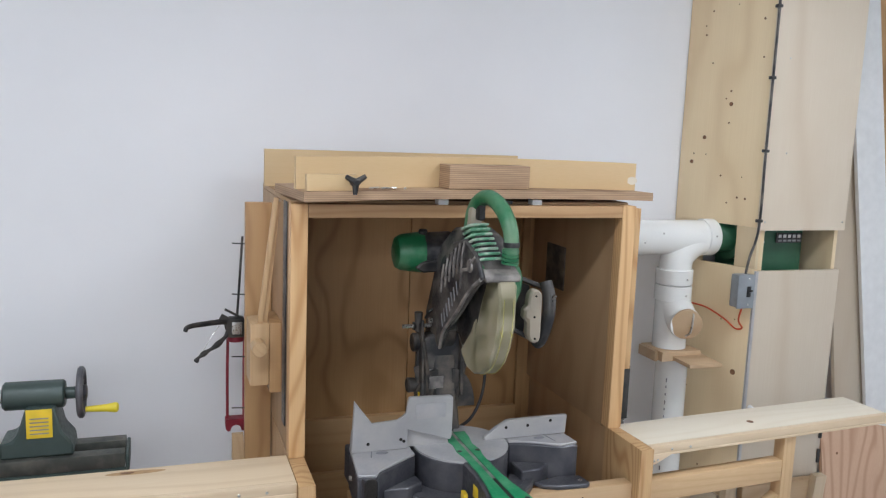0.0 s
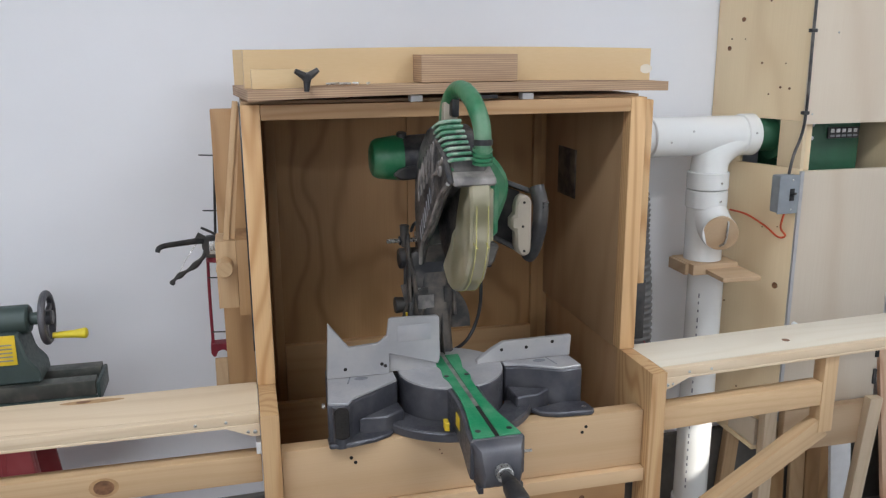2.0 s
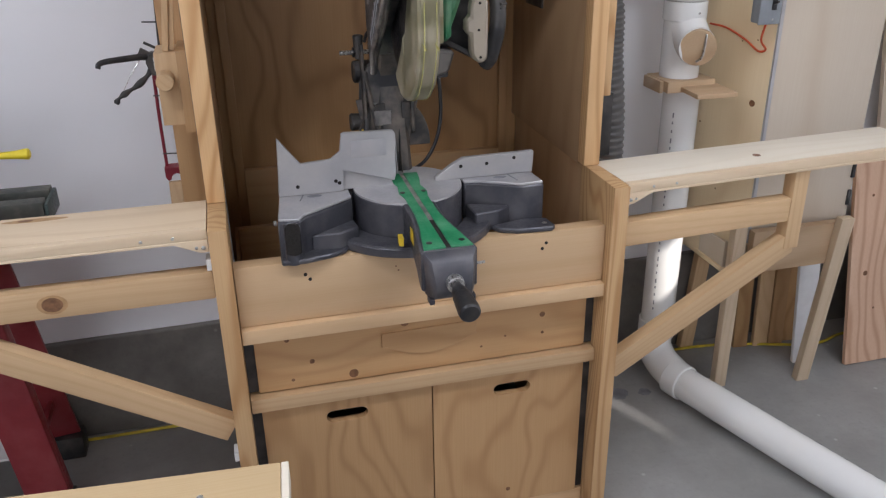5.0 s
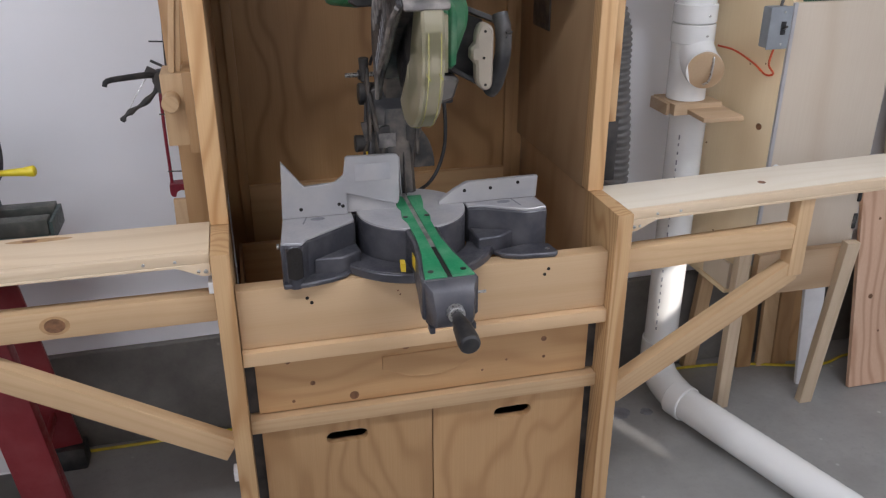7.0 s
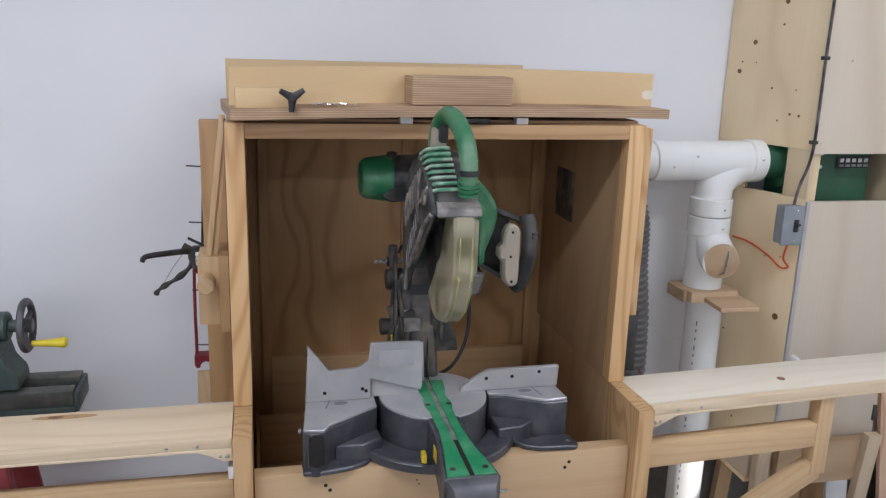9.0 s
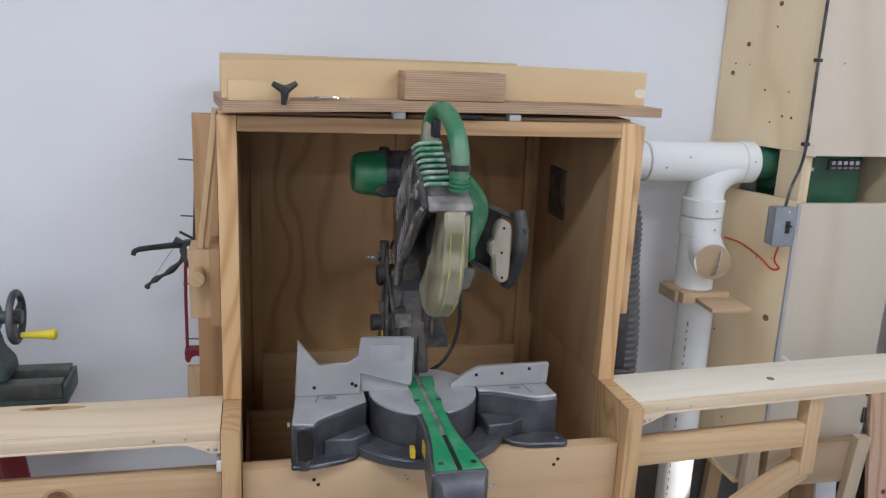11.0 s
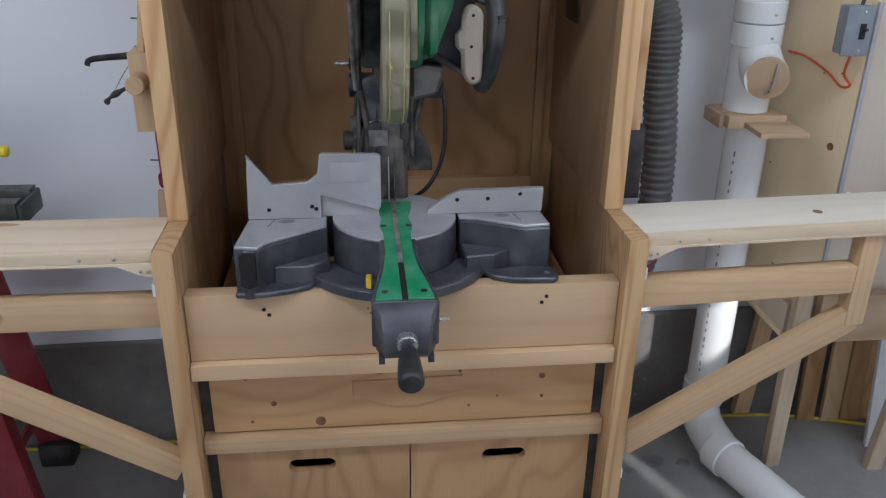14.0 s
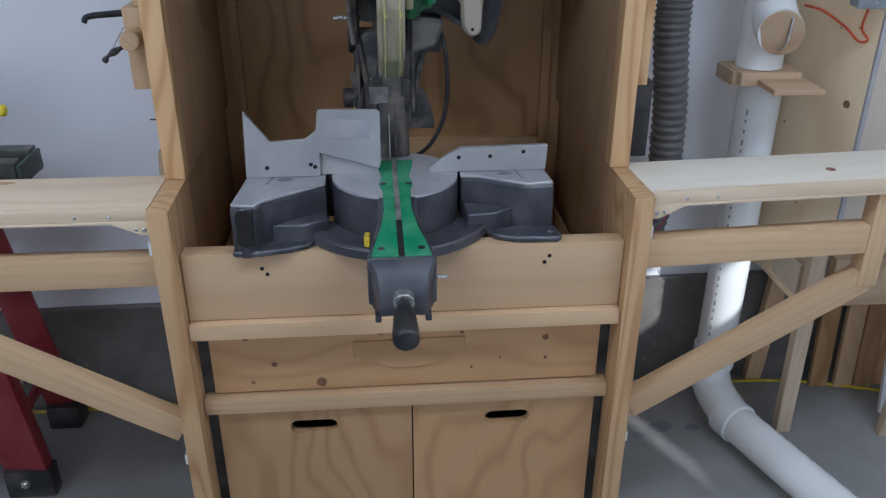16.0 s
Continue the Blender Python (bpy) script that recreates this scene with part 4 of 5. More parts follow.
part("adjusting_nut", rod((-0.098, 0.345, 1.205), (-0.078, 0.345, 1.205), 0.012, seg=6), BLACK, saw)
part("stop_post", rod((-0.085, 0.34, 1.19), (-0.085, 0.34, 1.245), 0.009, 0.012, 12, 0.002), BLACK, saw)
part("link", plank((-0.088, 0.325, 1.02), (-0.078, 0.33, 1.19), 0.016, 0.006, (0, 1, 0)), BRACKET, saw)
part("link", plank((-0.065, 0.31, 0.965), (-0.092, 0.32, 1.10), 0.018, 0.006, (0, 1, 0)), BRACKET, saw)
part("red_collar", rod((-0.072, 0.345, 1.130), (-0.058, 0.345, 1.130), 0.017, seg=14), REDGUN, saw)
part("tan_ball", spin([(0, 0.004), (0.003, 0.011), (0.011, 0.015), (0.019, 0.011), (0.022, 0.004)], (-0.07, 0.300, 1.002), (0, -1, 0), 16), BEIGE, saw)
part("tan_clip", prism([(-0.090, 0.958), (-0.068, 0.962), (-0.074, 0.985), (-0.095, 0.990)], "y", 0.285, 0.297, 0.001), LABEL_Y, saw)
part("warning_plate", box(-0.062, -0.022, 0.297, 0.2995, 1.04, 1.075, 0.0005), DUSTY, saw)
part("chute", prism([(0.235, 0.94), (0.265, 0.94), (0.268, 1.00), (0.258, 1.03), (0.250, 1.00)], "x", CX - 0.008, CX - 0.006, 0.0003), TABLE, saw, "narrow metal dust chute")
part("power_cord", tube([(0.060, 0.31, 1.23), (0.090, 0.30, 1.17), (0.099, 0.30, 1.07), (0.089, 0.30, 1.00), (0.060, 0.30, 0.945), (0.020, 0.32, 0.91)], 0.0045, 8), BLACK, saw, "black rubber cord")
part("chute", prism([(0.235, 0.94), (0.265, 0.94), (0.268, 1.01), (0.258, 1.04), (0.250, 1.01)], "x", CX + 0.004, CX + 0.006, 0.0003), BRACKET, saw)
part("torsion_spring", tube([(-0.055 - 0.03 * i / 40, 0.345 + 0.020 * math.cos(i * 0.9), 1.095 + 0.020 * math.sin(i * 0.9)) for i in range(41)], 0.0022, 6, 2), STEEL, saw)
for py, pz, pr in ((0.318, 1.085, 0.010), (0.315, 1.035, 0.007), (0.322, 1.150, 0.008), (0.318, 0.985, 0.009), (0.320, 1.225, 0.007)):
    part("pivot_bolt", rod((CX - 0.048, py, pz), (CX - 0.030, py, pz), pr, pr * 0.9, 6), STEEL, saw)
part("side_bracket", prism([(0.29, 1.00), (0.34, 0.985), (0.36, 1.08), (0.35, 1.20), (0.31, 1.23), (0.295, 1.12)], "x", CX - 0.070, CX - 0.062, 0.002), BRACKET, saw)
part("side_bracket", prism([(0.29, 1.02), (0.34, 1.00), (0.36, 1.10), (0.35, 1.25), (0.30, 1.27), (0.295, 1.12)], "x", CX + 0.040, CX + 0.050, 0.002), BRACKET, saw)
part("lift_hook", tube([(-0.075, 0.31, 1.235), (-0.070, 0.295, 1.255), (-0.055, 0.295, 1.262), (-0.045, 0.31, 1.25)], 0.004, 8), BLACK, saw)
part("bevel_pointer", prism([(-0.092, 1.008), (-0.084, 1.008), (-0.080, 1.035), (-0.094, 1.035)], "y", 0.290, 0.299, 0.001), LABEL_Y, saw)
# head: blade, guards, casing, motor, handle
HEAD = Vector((-0.012, -0.072, 0.022))


def head_part(name, bm, material, parent, label=""):
    """A part of the raised head, which stands forward over the table."""
    bmesh.ops.translate(bm, vec=HEAD, verts=bm.verts)
    return part(name, bm, material, parent, label)


BC = (0.155, 1.292)
blade = head_part("blade", spin([(0, 0.146), (0.0012, 0.148), (0.0024, 0.146)], (CX + 0.004, BC[0], BC[1]), (1, 0, 0), 72), STEEL, saw, "round steel saw blade")
head_part("guard_disc", spin([(0, 0.112), (0.03, 0.112)], (CX - 0.008, BC[0], BC[1]), (1, 0, 0), 48), CASING, saw)
flank = [(-0.088, 1.428), (-0.104, 1.37), (-0.101, 1.30), (-0.086, 1.252), (-0.058, 1.208), (-0.015, 1.176), (0.040, 1.160), (0.080, 1.163), (0.118, 1.186), (0.126, 1.200), (0.062, 1.262), (0.040, 1.298), (0.034, 1.268), (0.006, 1.340), (-0.030, 1.410)]
guard = part("lower_guard", prism(flank, "x", CX - 0.026, CX + 0.016, 0.008), GUARD, saw, "cloudy yellowish clear blade guard")
# thin pale lines put the guard's highlights into colour
for gx in (CX - 0.015, CX + 0.008):
    part("guard_ridge", tube([(gx, y - 0.0015, z) for y, z in flank[1:7]], 0.0008, 6), GLINT_MARK, guard, "pale yellow line painted as a highlight round the guard")
for gx, gz in ((CX - 0.014, 1.284), (CX + 0.010, 1.284)):
    part("guard_mark", plank((gx - 0.005, -0.0985, gz + 0.014), (gx + 0.003, -0.0955, gz), 0.003, 0.003, (0, 1, 0), 0), GLINT_MARK, guard)
part("guard_tab", box(CX + 0.018, CX + 0.030, -0.070, -0.040, 1.290, 1.396, 0.004), GUARD, saw)
hood_out = [(0.000, 1.398), (0.006, 1.442), (0.058, 1.476), (0.130, 1.490), (0.205, 1.478), (0.280, 1.432), (0.335, 1.36), (0.345, 1.28), (0.330, 1.205), (0.290, 1.195), (0.245, 1.265), (0.16, 1.325), (0.075, 1.365)]
head_part("upper_casing", prism(hood_out, "x", CX - 0.046, CX + 0.030, 0.008), CASING, saw, "dark dusty upper casing")
side_plate = [(-0.028, 1.394), (0.012, 1.440), (0.086, 1.468), (0.170, 1.446), (0.240, 1.396), (0.272, 1.334), (0.278, 1.278), (0.257, 1.193), (0.233, 1.165), (0.199, 1.216), (0.114, 1.278), (0.031, 1.349)]
cs = head_part("casing_side", prism(side_plate, "x", CX - 0.058, CX - 0.046, 0.004), CASING, saw)
for i in range(6):
    t_ = i / 5
    y_, z_ = 0.095 + 0.135 * t_, 1.455 - 0.075 * t_ ** 1.3
    head_part("vent_slot", plank((CX - 0.0585, y_, z_), (CX - 0.0585, y_ + 0.010, z_ - 0.055), 0.007, 0.0015, (1, 0, 0), 0), HOLE, cs)
    head_part("casing_ridge", tube([(CX - 0.057, y_ - 0.010, z_ + 0.006), (CX - 0.0605, y_ - 0.006, z_ - 0.030), (CX - 0.057, y_ + 0.002, z_ - 0.066)], 0.0032, 8), DUSTY, cs)
for i in range(7):
    head_part("lettering_bar", plank((CX - 0.0588, 0.115 + 0.016 * i, 1.330 - 0.0165 * i), (CX - 0.0588, 0.128 + 0.016 * i, 1.360 - 0.0165 * i), 0.005, 0.0012, (1, 0, 0), 0), LETTER, cs)
head_part("casing_rib", tube([(CX - 0.057, -0.022, 1.392), (CX - 0.0605, 0.034, 1.356), (CX - 0.0605, 0.114, 1.286), (CX - 0.0605, 0.196, 1.224), (CX - 0.057, 0.230, 1.172)], 0.0045, 8), DUSTY, cs)
head_part("casing_rib", tube([(CX - 0.057, 0.014, 1.436), (CX - 0.0605, 0.050, 1.404), (CX - 0.0605, 0.085, 1.392), (CX - 0.057, 0.100, 1.350)], 0.0040, 8), DUSTY, cs)
head_part("oval_boss", spin([(0, 0.016), (0.004, 0.014), (0.0045, 0.009)], (CX - 0.058, 0.040, 1.412), (-1, 0, 0), 20), DUSTY, cs)
head_part("front_brow", prism([(-0.024, 1.384), (-0.022, 1.400), (0.02, 1.418), (0.06, 1.412), (0.05, 1.390)], "x", CX - 0.046, CX + 0.040, 0.004), DUSTY, saw, "dusty brow over the guard")
for i in range(8):
    z_, y_ = 1.430 + 0.0092 * i, -0.010 + 0.0125 * i
    head_part("cooling_rib", tube([(CX - 0.052, y_ + 0.040, z_ - 0.010), (CX - 0.046, y_ + 0.012, z_ + 0.002), (CX - 0.026, y_, z_ + 0.006), (CX - 0.004, y_ + 0.002, z_ + 0.006)], 0.0036, 8), RIB, saw, "dusty pale green rib")
head_part("rib_core", prism([(0.000, 1.412), (0.090, 1.500), (0.130, 1.490), (0.100, 1.420), (0.03, 1.405)], "x", CX - 0.046, CX - 0.002, 0.004), GREEN, saw)
handle = head_part("handle", tube([(CX - 0.012, 0.175, 1.475), (CX - 0.010, 0.160, 1.525), (CX - 0.006, 0.118, 1.556), (CX, 0.070, 1.560), (CX + 0.006, 0.018, 1.538), (CX + 0.010, -0.016, 1.500), (CX + 0.011, -0.024, 1.462), (CX + 0.011, -0.020, 1.430)], lambda u: 0.0150 + 0.003 * math.sin(u * math.pi), 18), GREEN, saw, "green D-shaped handle")
head_part("handle_band", tube([(CX + 0.0112, -0.0235, 1.474), (CX + 0.0112, -0.0238, 1.463)], 0.0186, 18, 0), BLACK, handle)
for i in range(4):
    head_part("handle_rib", tube([(CX + 0.011, -0.021, 1.457 - 0.0085 * i), (CX + 0.011, -0.0205, 1.4515 - 0.0085 * i)], 0.0192, 18, 0), GREEN, handle)
head_part("handle_post", plank((CX - 0.012, 0.150, 1.455), (CX - 0.010, 0.145, 1.535), 0.03, 0.024, (0, 1, 0), 0.005), BEIGE, saw, "sawdust-covered handle post")
head_part("trigger", box(CX - 0.014, CX + 0.002, 0.110, 0.145, 1.505, 1.545, 0.005), BLACK, saw)
MY, MZ = 0.292, 1.418
part("motor", spin([(0, 0.040), (0.004, 0.047), (0.05, 0.052), (0.10, 0.054)], (-0.124, MY, MZ - 0.002), (1, 0, 0), 32), CASING, saw, "dark motor body")
part("motor_cap", spin([(0, 0.030), (0.004, 0.040), (0.014, 0.046), (0.060, 0.0525), (0.072, 0.0530)], (-0.172, MY, MZ - 0.002), (1, 0, 0), 32), GREEN, saw, "green motor end cap")
part("motor_wedge", prism([(-0.128, 1.382), (-0.112, 1.398), (-0.092, 1.402), (-0.070, 1.404), (-0.070, 1.372), (-0.110, 1.370)], "y", MY - 0.0555, MY - 0.030, 0.004), BLACK, saw, "black wedge in the motor cap")
part("brush_cap", rod((-0.10, MY - 0.01, MZ + 0.045), (-0.10, MY - 0.012, MZ + 0.058), 0.012, seg=14, bev=0.002), BLACK, saw)
# green gear cover and the black carry bracket
head_part("gear_cover", prism([(0.075, 1.30), (0.070, 1.40), (0.12, 1.445), (0.20, 1.43), (0.24, 1.36), (0.20, 1.26), (0.13, 1.225)], "x", CX + 0.030, CX + 0.060, 0.010), GREEN, saw, "green gear cover")
head_part("gear_cover_rim", prism([(0.10, 1.25), (0.09, 1.36), (0.14, 1.40), (0.21, 1.36), (0.20, 1.27)], "x", CX + 0.060, CX + 0.084, 0.010), GREEN, saw)
head_part("bracket_arm", plank((0.055, 0.205, 1.375), (0.162, 0.160, 1.335), 0.030, 0.010, (0, 0.3, 1), 0.002), BLACK, saw)
head_part("bracket_arm", plank((0.050, 0.190, 1.250), (0.140, 0.150, 1.205), 0.030, 0.010, (0, 0.3, 1), 0.002), BLACK, saw)
head_part("bracket_web", prism([(0.045, 1.37), (0.140, 1.335), (0.128, 1.21), (0.05, 1.26)], "y", 0.176, 0.184, 0.001), BLACK, saw)
bar = head_part("ribbed_bar", tube([(0.166, 0.142, 1.350), (0.170, 0.128, 1.318), (0.167, 0.120, 1.27), (0.156, 0.128, 1.215), (0.148, 0.142, 1.196)], 0.0165, 12), BLACK, saw, "black ribbed carrying bar")
for i in range(9):
    z_ = 1.318 - 0.0085 * i
    head_part("rib", rod((0.170 - 0.0009 * i, 0.110, z_), (0.184 - 0.0009 * i, 0.118, z_), 0.0032, seg=8), BLACK, bar)
blk = head_part("beige_block", prism([(0.110, 1.318), (0.118, 1.336), (0.134, 1.338), (0.146, 1.326), (0.147, 1.215), (0.138, 1.203), (0.122, 1.205), (0.112, 1.222), (0.110, 1.262), (0.100, 1.264), (0.100, 1.292), (0.110, 1.294)], "y", 0.112, 0.142, 0.005), BEIGE, saw, "beige plastic block with three screws")
screws(blk, [HEAD + Vector(p) for p in ((0.128, 0.1118, 1.322), (0.126, 0.1118, 1.270), (0.130, 0.1118, 1.216))], r=0.0028, material=HOLE)
head_part("rear_plate", box(0.02, 0.085, 0.195, 0.30, 1.16, 1.26, 0.006), CASING, saw)
part("gear_housing", prism([(0.012, 1.400), (0.040, 1.455), (0.068, 1.425), (0.086, 1.394), (0.086, 1.360), (0.054, 1.275), (0.014, 1.258)], "y", 0.050, 0.165, 0.010), GREEN, saw, "green angular gear housing")
part("housing_vent", plank((0.050, 0.0490, 1.315), (0.040, 0.0490, 1.282), 0.005, 0.002, (0, 1, 0), 0), HOLE, saw)
part("lower_housing", prism([(0.012, 1.256), (0.074, 1.248), (0.060, 1.203), (0.012, 1.192)], "y", 0.070, 0.230, 0.006), CASING, saw, "dark grey lower housing")

# ---- dust pipes ----
duct = thing("dust_pipe", (0.9, 0.6, 0), "white plastic dust collection pipe with tee, elbows and blast gate", "pipe")
R = 0.0535
HZ, HY = 1.405, 0.612
part("inlet_elbow", tube([(0.56, 0.70, HZ - 0.01), (0.60, 0.655, HZ), (0.66, 0.622, HZ), (0.72, HY, HZ)], R, 28), PVC, duct)
part("coupling", rod((0.70, HY, HZ), (0.80, HY, HZ), R + 0.005, seg=32, bev=0.003), PVC, duct)
part("tee_run", rod((0.79, HY, HZ), (1.035, HY, HZ), R + 0.0045, seg=32, bev=0.003), PVC, duct)
part("tee_collar", rod((1.00, HY, HZ), (1.045, HY, HZ), R + 0.009, seg=32, bev=0.003), PVC, duct)
part("stub", rod((1.04, HY, HZ), (1.12, 0.60, HZ), R - 0.002, seg=28), COLLECTOR, duct, "green collector inlet")
VX, VY = 0.902, 0.605
part("tee_branch", tube([(1.00, HY - 0.002, HZ - 0.005), (0.955, HY - 0.003, HZ - 0.022), (0.912, VY + 0.002, HZ - 0.062), (VX, VY, HZ - 0.115)], R + 0.001, 28), PVC, duct)
part("coupling", rod((VX, VY, 1.247), (VX, VY, 1.300), R + 0.008, seg=32, bev=0.003), PVC, duct)
part("coupling", rod((VX, VY, 1.190), (VX, VY, 1.245), R + 0.008, seg=32, bev=0.003), PVC, duct)
part("wye", tube([(VX, VY, 1.20), (VX, VY, 1.14), (VX, VY, 1.03)], R + 0.003, 28), PVC, duct)
part("wye_branch", tube([(VX, VY + 0.005, 1.20), (VX + 0.004, VY - 0.035, 1.152), (VX + 0.004, 0.540, 1.130), (VX + 0.002, 0.523, 1.1275)], R, 28), PVC, duct)
cap = part("plug", rod((VX + 0.004, 0.527, 1.128), (VX - 0.002, 0.512, 1.1255), R - 0.002, seg=32, bev=0.001), GATE_PLY, duct, "round plywood plug with a bolt")
part("pull_bolt", tube([(VX + 0.012, 0.512, 1.163), (VX + 0.013, 0.500, 1.160), (VX + 0.006, 0.498, 1.105), (VX - 0.006, 0.508, 1.088)], 0.0035, 8), STEEL, cap)
part("gate_body", box(0.832, 0.982, 0.535, 0.665, 0.996, 1.028, 0.001), GATE_PLY, duct, "plywood blast gate body")
part("gate_slide", box(0.872, 0.992, 0.432, 0.66, 1.0, 1.013, 0.001, about((0.9, 0.5, 1.0), Matrix.Rotation(radians(-3), 4, "Z"))), GATE_PLY, duct, "plywood slide pulled out")
part("gate_wing", box(0.820, 0.8315, 0.56, 0.66, 0.992, 1.026, 0.001), GATE_PLY, duct)
part("down_pipe", rod((VX + 0.014, VY - 0.005, 0.998), (VX + 0.014, VY - 0.005, 0.17), R, seg=32), PVC, duct)
part("coupling", rod((VX + 0.014, VY - 0.005, 0.215), (VX + 0.014, VY - 0.005, 0.150), R + 0.006, seg=32, bev=0.003), PVC, duct)
F0 = Vector((0.918, 0.475, 0.0605))
FD = Vector((0.31, -0.95, 0)).normalized()
part("floor_elbow", tube([(VX + 0.014, VY - 0.005, 0.18), (VX + 0.009, VY - 0.012, 0.118), (VX + 0.016, VY - 0.055, 0.075), F0 + FD * 0.03], R + 0.003, 28), PVC, duct)
part("coupling", rod(F0 - FD * 0.0, F0 + FD * 0.06, R + 0.006, seg=32, bev=0.003), PVC, duct)
part("floor_pipe", rod(F0 + FD * 0.05, F0 + FD * 1.9, R, seg=32), PVC, duct)
for i in range(26):
    z_ = 0.93 - 0.026 * i
    part("ink_mark", plank((VX - 0.030, VY - 0.0465, z_), (VX - 0.030, VY - 0.0465, z_ - 0.008 - 0.006 * (i % 3 == 0)), 0.004, 0.002, (-0.8, -1, 0), 0), INK, duct)
    p = F0 + FD * (0.10 + 0.045 * i) + Vector((0, 0, R * 0.83)) + Vector((0.94, 0.34, 0)) * R * 0.56
    part("ink_mark", plank(p, p + FD * (0.012 + 0.01 * (i % 3 == 0)), 0.0045, 0.002, (0.56 * 0.94, 0.56 * 0.34, 0.83), 0), INK, duct)
for p, w in (((0.815, HY - R - 0.0045, HZ + 0.02), (0, -1, 0)), ((1.02, HY - R - 0.009, HZ + 0.01), (0, -1, 0)), ((VX + 0.01, VY - R - 0.008, 1.27), (0, -1, 0)), ((VX + 0.01, VY - R - 0.008, 1.215), (0, -1, 0)), ((0.745, HY - R - 0.005, HZ - 0.01), (0, -1, 0))):
    screws(duct, [p], w, 0.0035)
hose = thing("vacuum_hose", (0.64, 0.6, 0.5), "ribbed grey flexible hose hanging behind the hood", "hose")
hl = smooth_line([(0.61, 0.66, 1.38), (0.662, 0.61, 1.25), (0.670, 0.60, 1.10), (0.690, 0.60, 0.90), (0.688, 0.60, 0.70), (0.65, 0.62, 0.52), (0.56, 0.66, 0.42), (0.44, 0.68, 0.40)], 40)
bmh = tube(hl, lambda u: 0.040, 16, 0)
for i, v in enumerate(bmh.verts):
    k = i // 16
    if k % 4 < 2:
        c = hl[k]
        v.co = c + (v.co - c) * 1.09
part("hose", bmh, HOSE, hose)
part("end_cuff", tube([(0.585, 0.685, 1.405), (0.61, 0.66, 1.38), (0.635, 0.64, 1.34)], 0.046, 20), BLACK, hose, "black rubber cuff")
part("end_cuff", tube([(0.52, 0.672, 0.41), (0.47, 0.678, 0.402), (0.44, 0.68, 0.40)], 0.046, 20), BLACK, hose, "black rubber cuff")

# ---- the dust collector's enclosure ----
enc = thing("collector_enclosure", (1.3, 0.6, 0.45), "tall plywood enclosure round a green dust collector, on legs", "enclosure")
A, B = Vector((0.994, 0.755, 0)), Vector((1.102, 0.452, 0))
AB = (B - A)
LEN = AB.length
U_ = AB.normalized()
MW = Matrix((U_, (-U_.y, U_.x, 0), (0, 0, 1))).transposed().to_4x4()
MW.translation = A


def side_strip(d0, d1, z0, z1):
    return box(d0, d1, 0.0, 0.016, z0, z1, 0.001, MW)


hd0, hd1 = 0.115, 0.245
part("side_panel", side_strip(0, LEN, 0.44, 1.318), SPRUCE_Z, enc, "knotty plywood side")
part("side_panel", side_strip(0, LEN, 1.455, CEIL), SPRUCE_Z, enc, "knotty plywood side")
part("side_panel", side_strip(0, hd0, 1.3185, 1.4545), SPRUCE_Z, enc)
part("side_panel", side_strip(hd1, LEN, 1.3185, 1.4545), SPRUCE_Z, enc)
for i in range(26):
    rr = random.Random(i * 7 + 3)
    d_, z_ = rr.uniform(0.03, LEN - 0.03), rr.choice([rr.uniform(0.5, 1.25), rr.uniform(1.48, 2.2), rr.uniform(1.5, 1.9)])
    c = MW @ Vector((d_, -0.0004, z_))
    sz = rr.uniform(0.002, 0.004) if i % 9 else 0.007
    part("knot", spin([(0, sz), (0.0009, sz)], c + Vector((U_.y, -U_.x, 0)) * -0.0001, (U_.y, -U_.x, 0), 10), KNOT, enc)
part("knot", spin([(0, 0.010), (0.001, 0.0095)], MW @ Vector((LEN - 0.045, -0.0002, 0.958)), (U_.y, -U_.x, 0), 12), KNOT, enc)
part("corner_post", box(1.108, 1.145, 0.470, 0.512, 0.446, CEIL - 0.001, 0.001), SPRUCE_Z, enc)
part("lower_panel", box(1.114, 1.452, 0.448, 0.464, 0.530, 1.312, 0.0015), BIRCH_Z, enc, "pale birch plywood access panel")
part("upper_panel", box(1.100, 1.455, 0.446, 0.462, 1.447, CEIL, 0.0015), BIRCH_Z, enc, "pale birch plywood panel")
part("edge_strip", box(1.1025, 1.1135, 0.444, 0.4645, 0.53, 1.312, 0.001), TABLE, enc)
part("inner_side", box(1.432, 1.447, 0.466, 0.76, 0.44, CEIL, 0.001), SPRUCE_Z, enc)
part("floor_panel", box(1.04, 1.450, 0.47, 0.755, 0.43, 0.445, 0.001), SPRUCE_Z, enc)
part("apron", box(1.105, 1.432, 0.412, 0.440, 0.440, 0.578, 0.002), GATE_PLY, enc, "pinkish plywood apron")
part("leg", plank((1.060, 0.430, 0.62), (1.090, 0.466, 0.0), 0.042, 0.030, (0, 1, 0)), PALE_Z, enc)
part("leg", plank((1.408, 0.395, 0.60), (1.380, 0.425, 0.0), 0.046, 0.028, (0, 1, 0)), PALE_Z, enc)
part("leg", plank((1.13, 0.70, 0.44), (1.11, 0.72, 0.0), 0.050, 0.030, (0, 1, 0)), PINE_Z, enc)
part("side_gusset", prism([(0.47, 0.442), (0.74, 0.442), (0.60, 0.52), (0.47, 0.53)], "x", 1.046, 1.058, 0.001), BIRCH_Z, enc)
part("latch_bolt", rod((1.130, 0.448, 0.845), (1.130, 0.420, 0.845), 0.010, 0.007, 12, 0.002), WHITE, enc)
for hz in (0.71, 0.62):
    part("hinge", box(1.440, 1.451, 0.4415, 0.4475, hz, hz + 0.05, 0.001), BLACK, enc)
screws(enc, [(1.12, 0.446, 1.475), (1.44, 0.446, 1.475), (1.16, 0.446, 2.0), (1.18, 0.446, 1.70)], r=0.003)
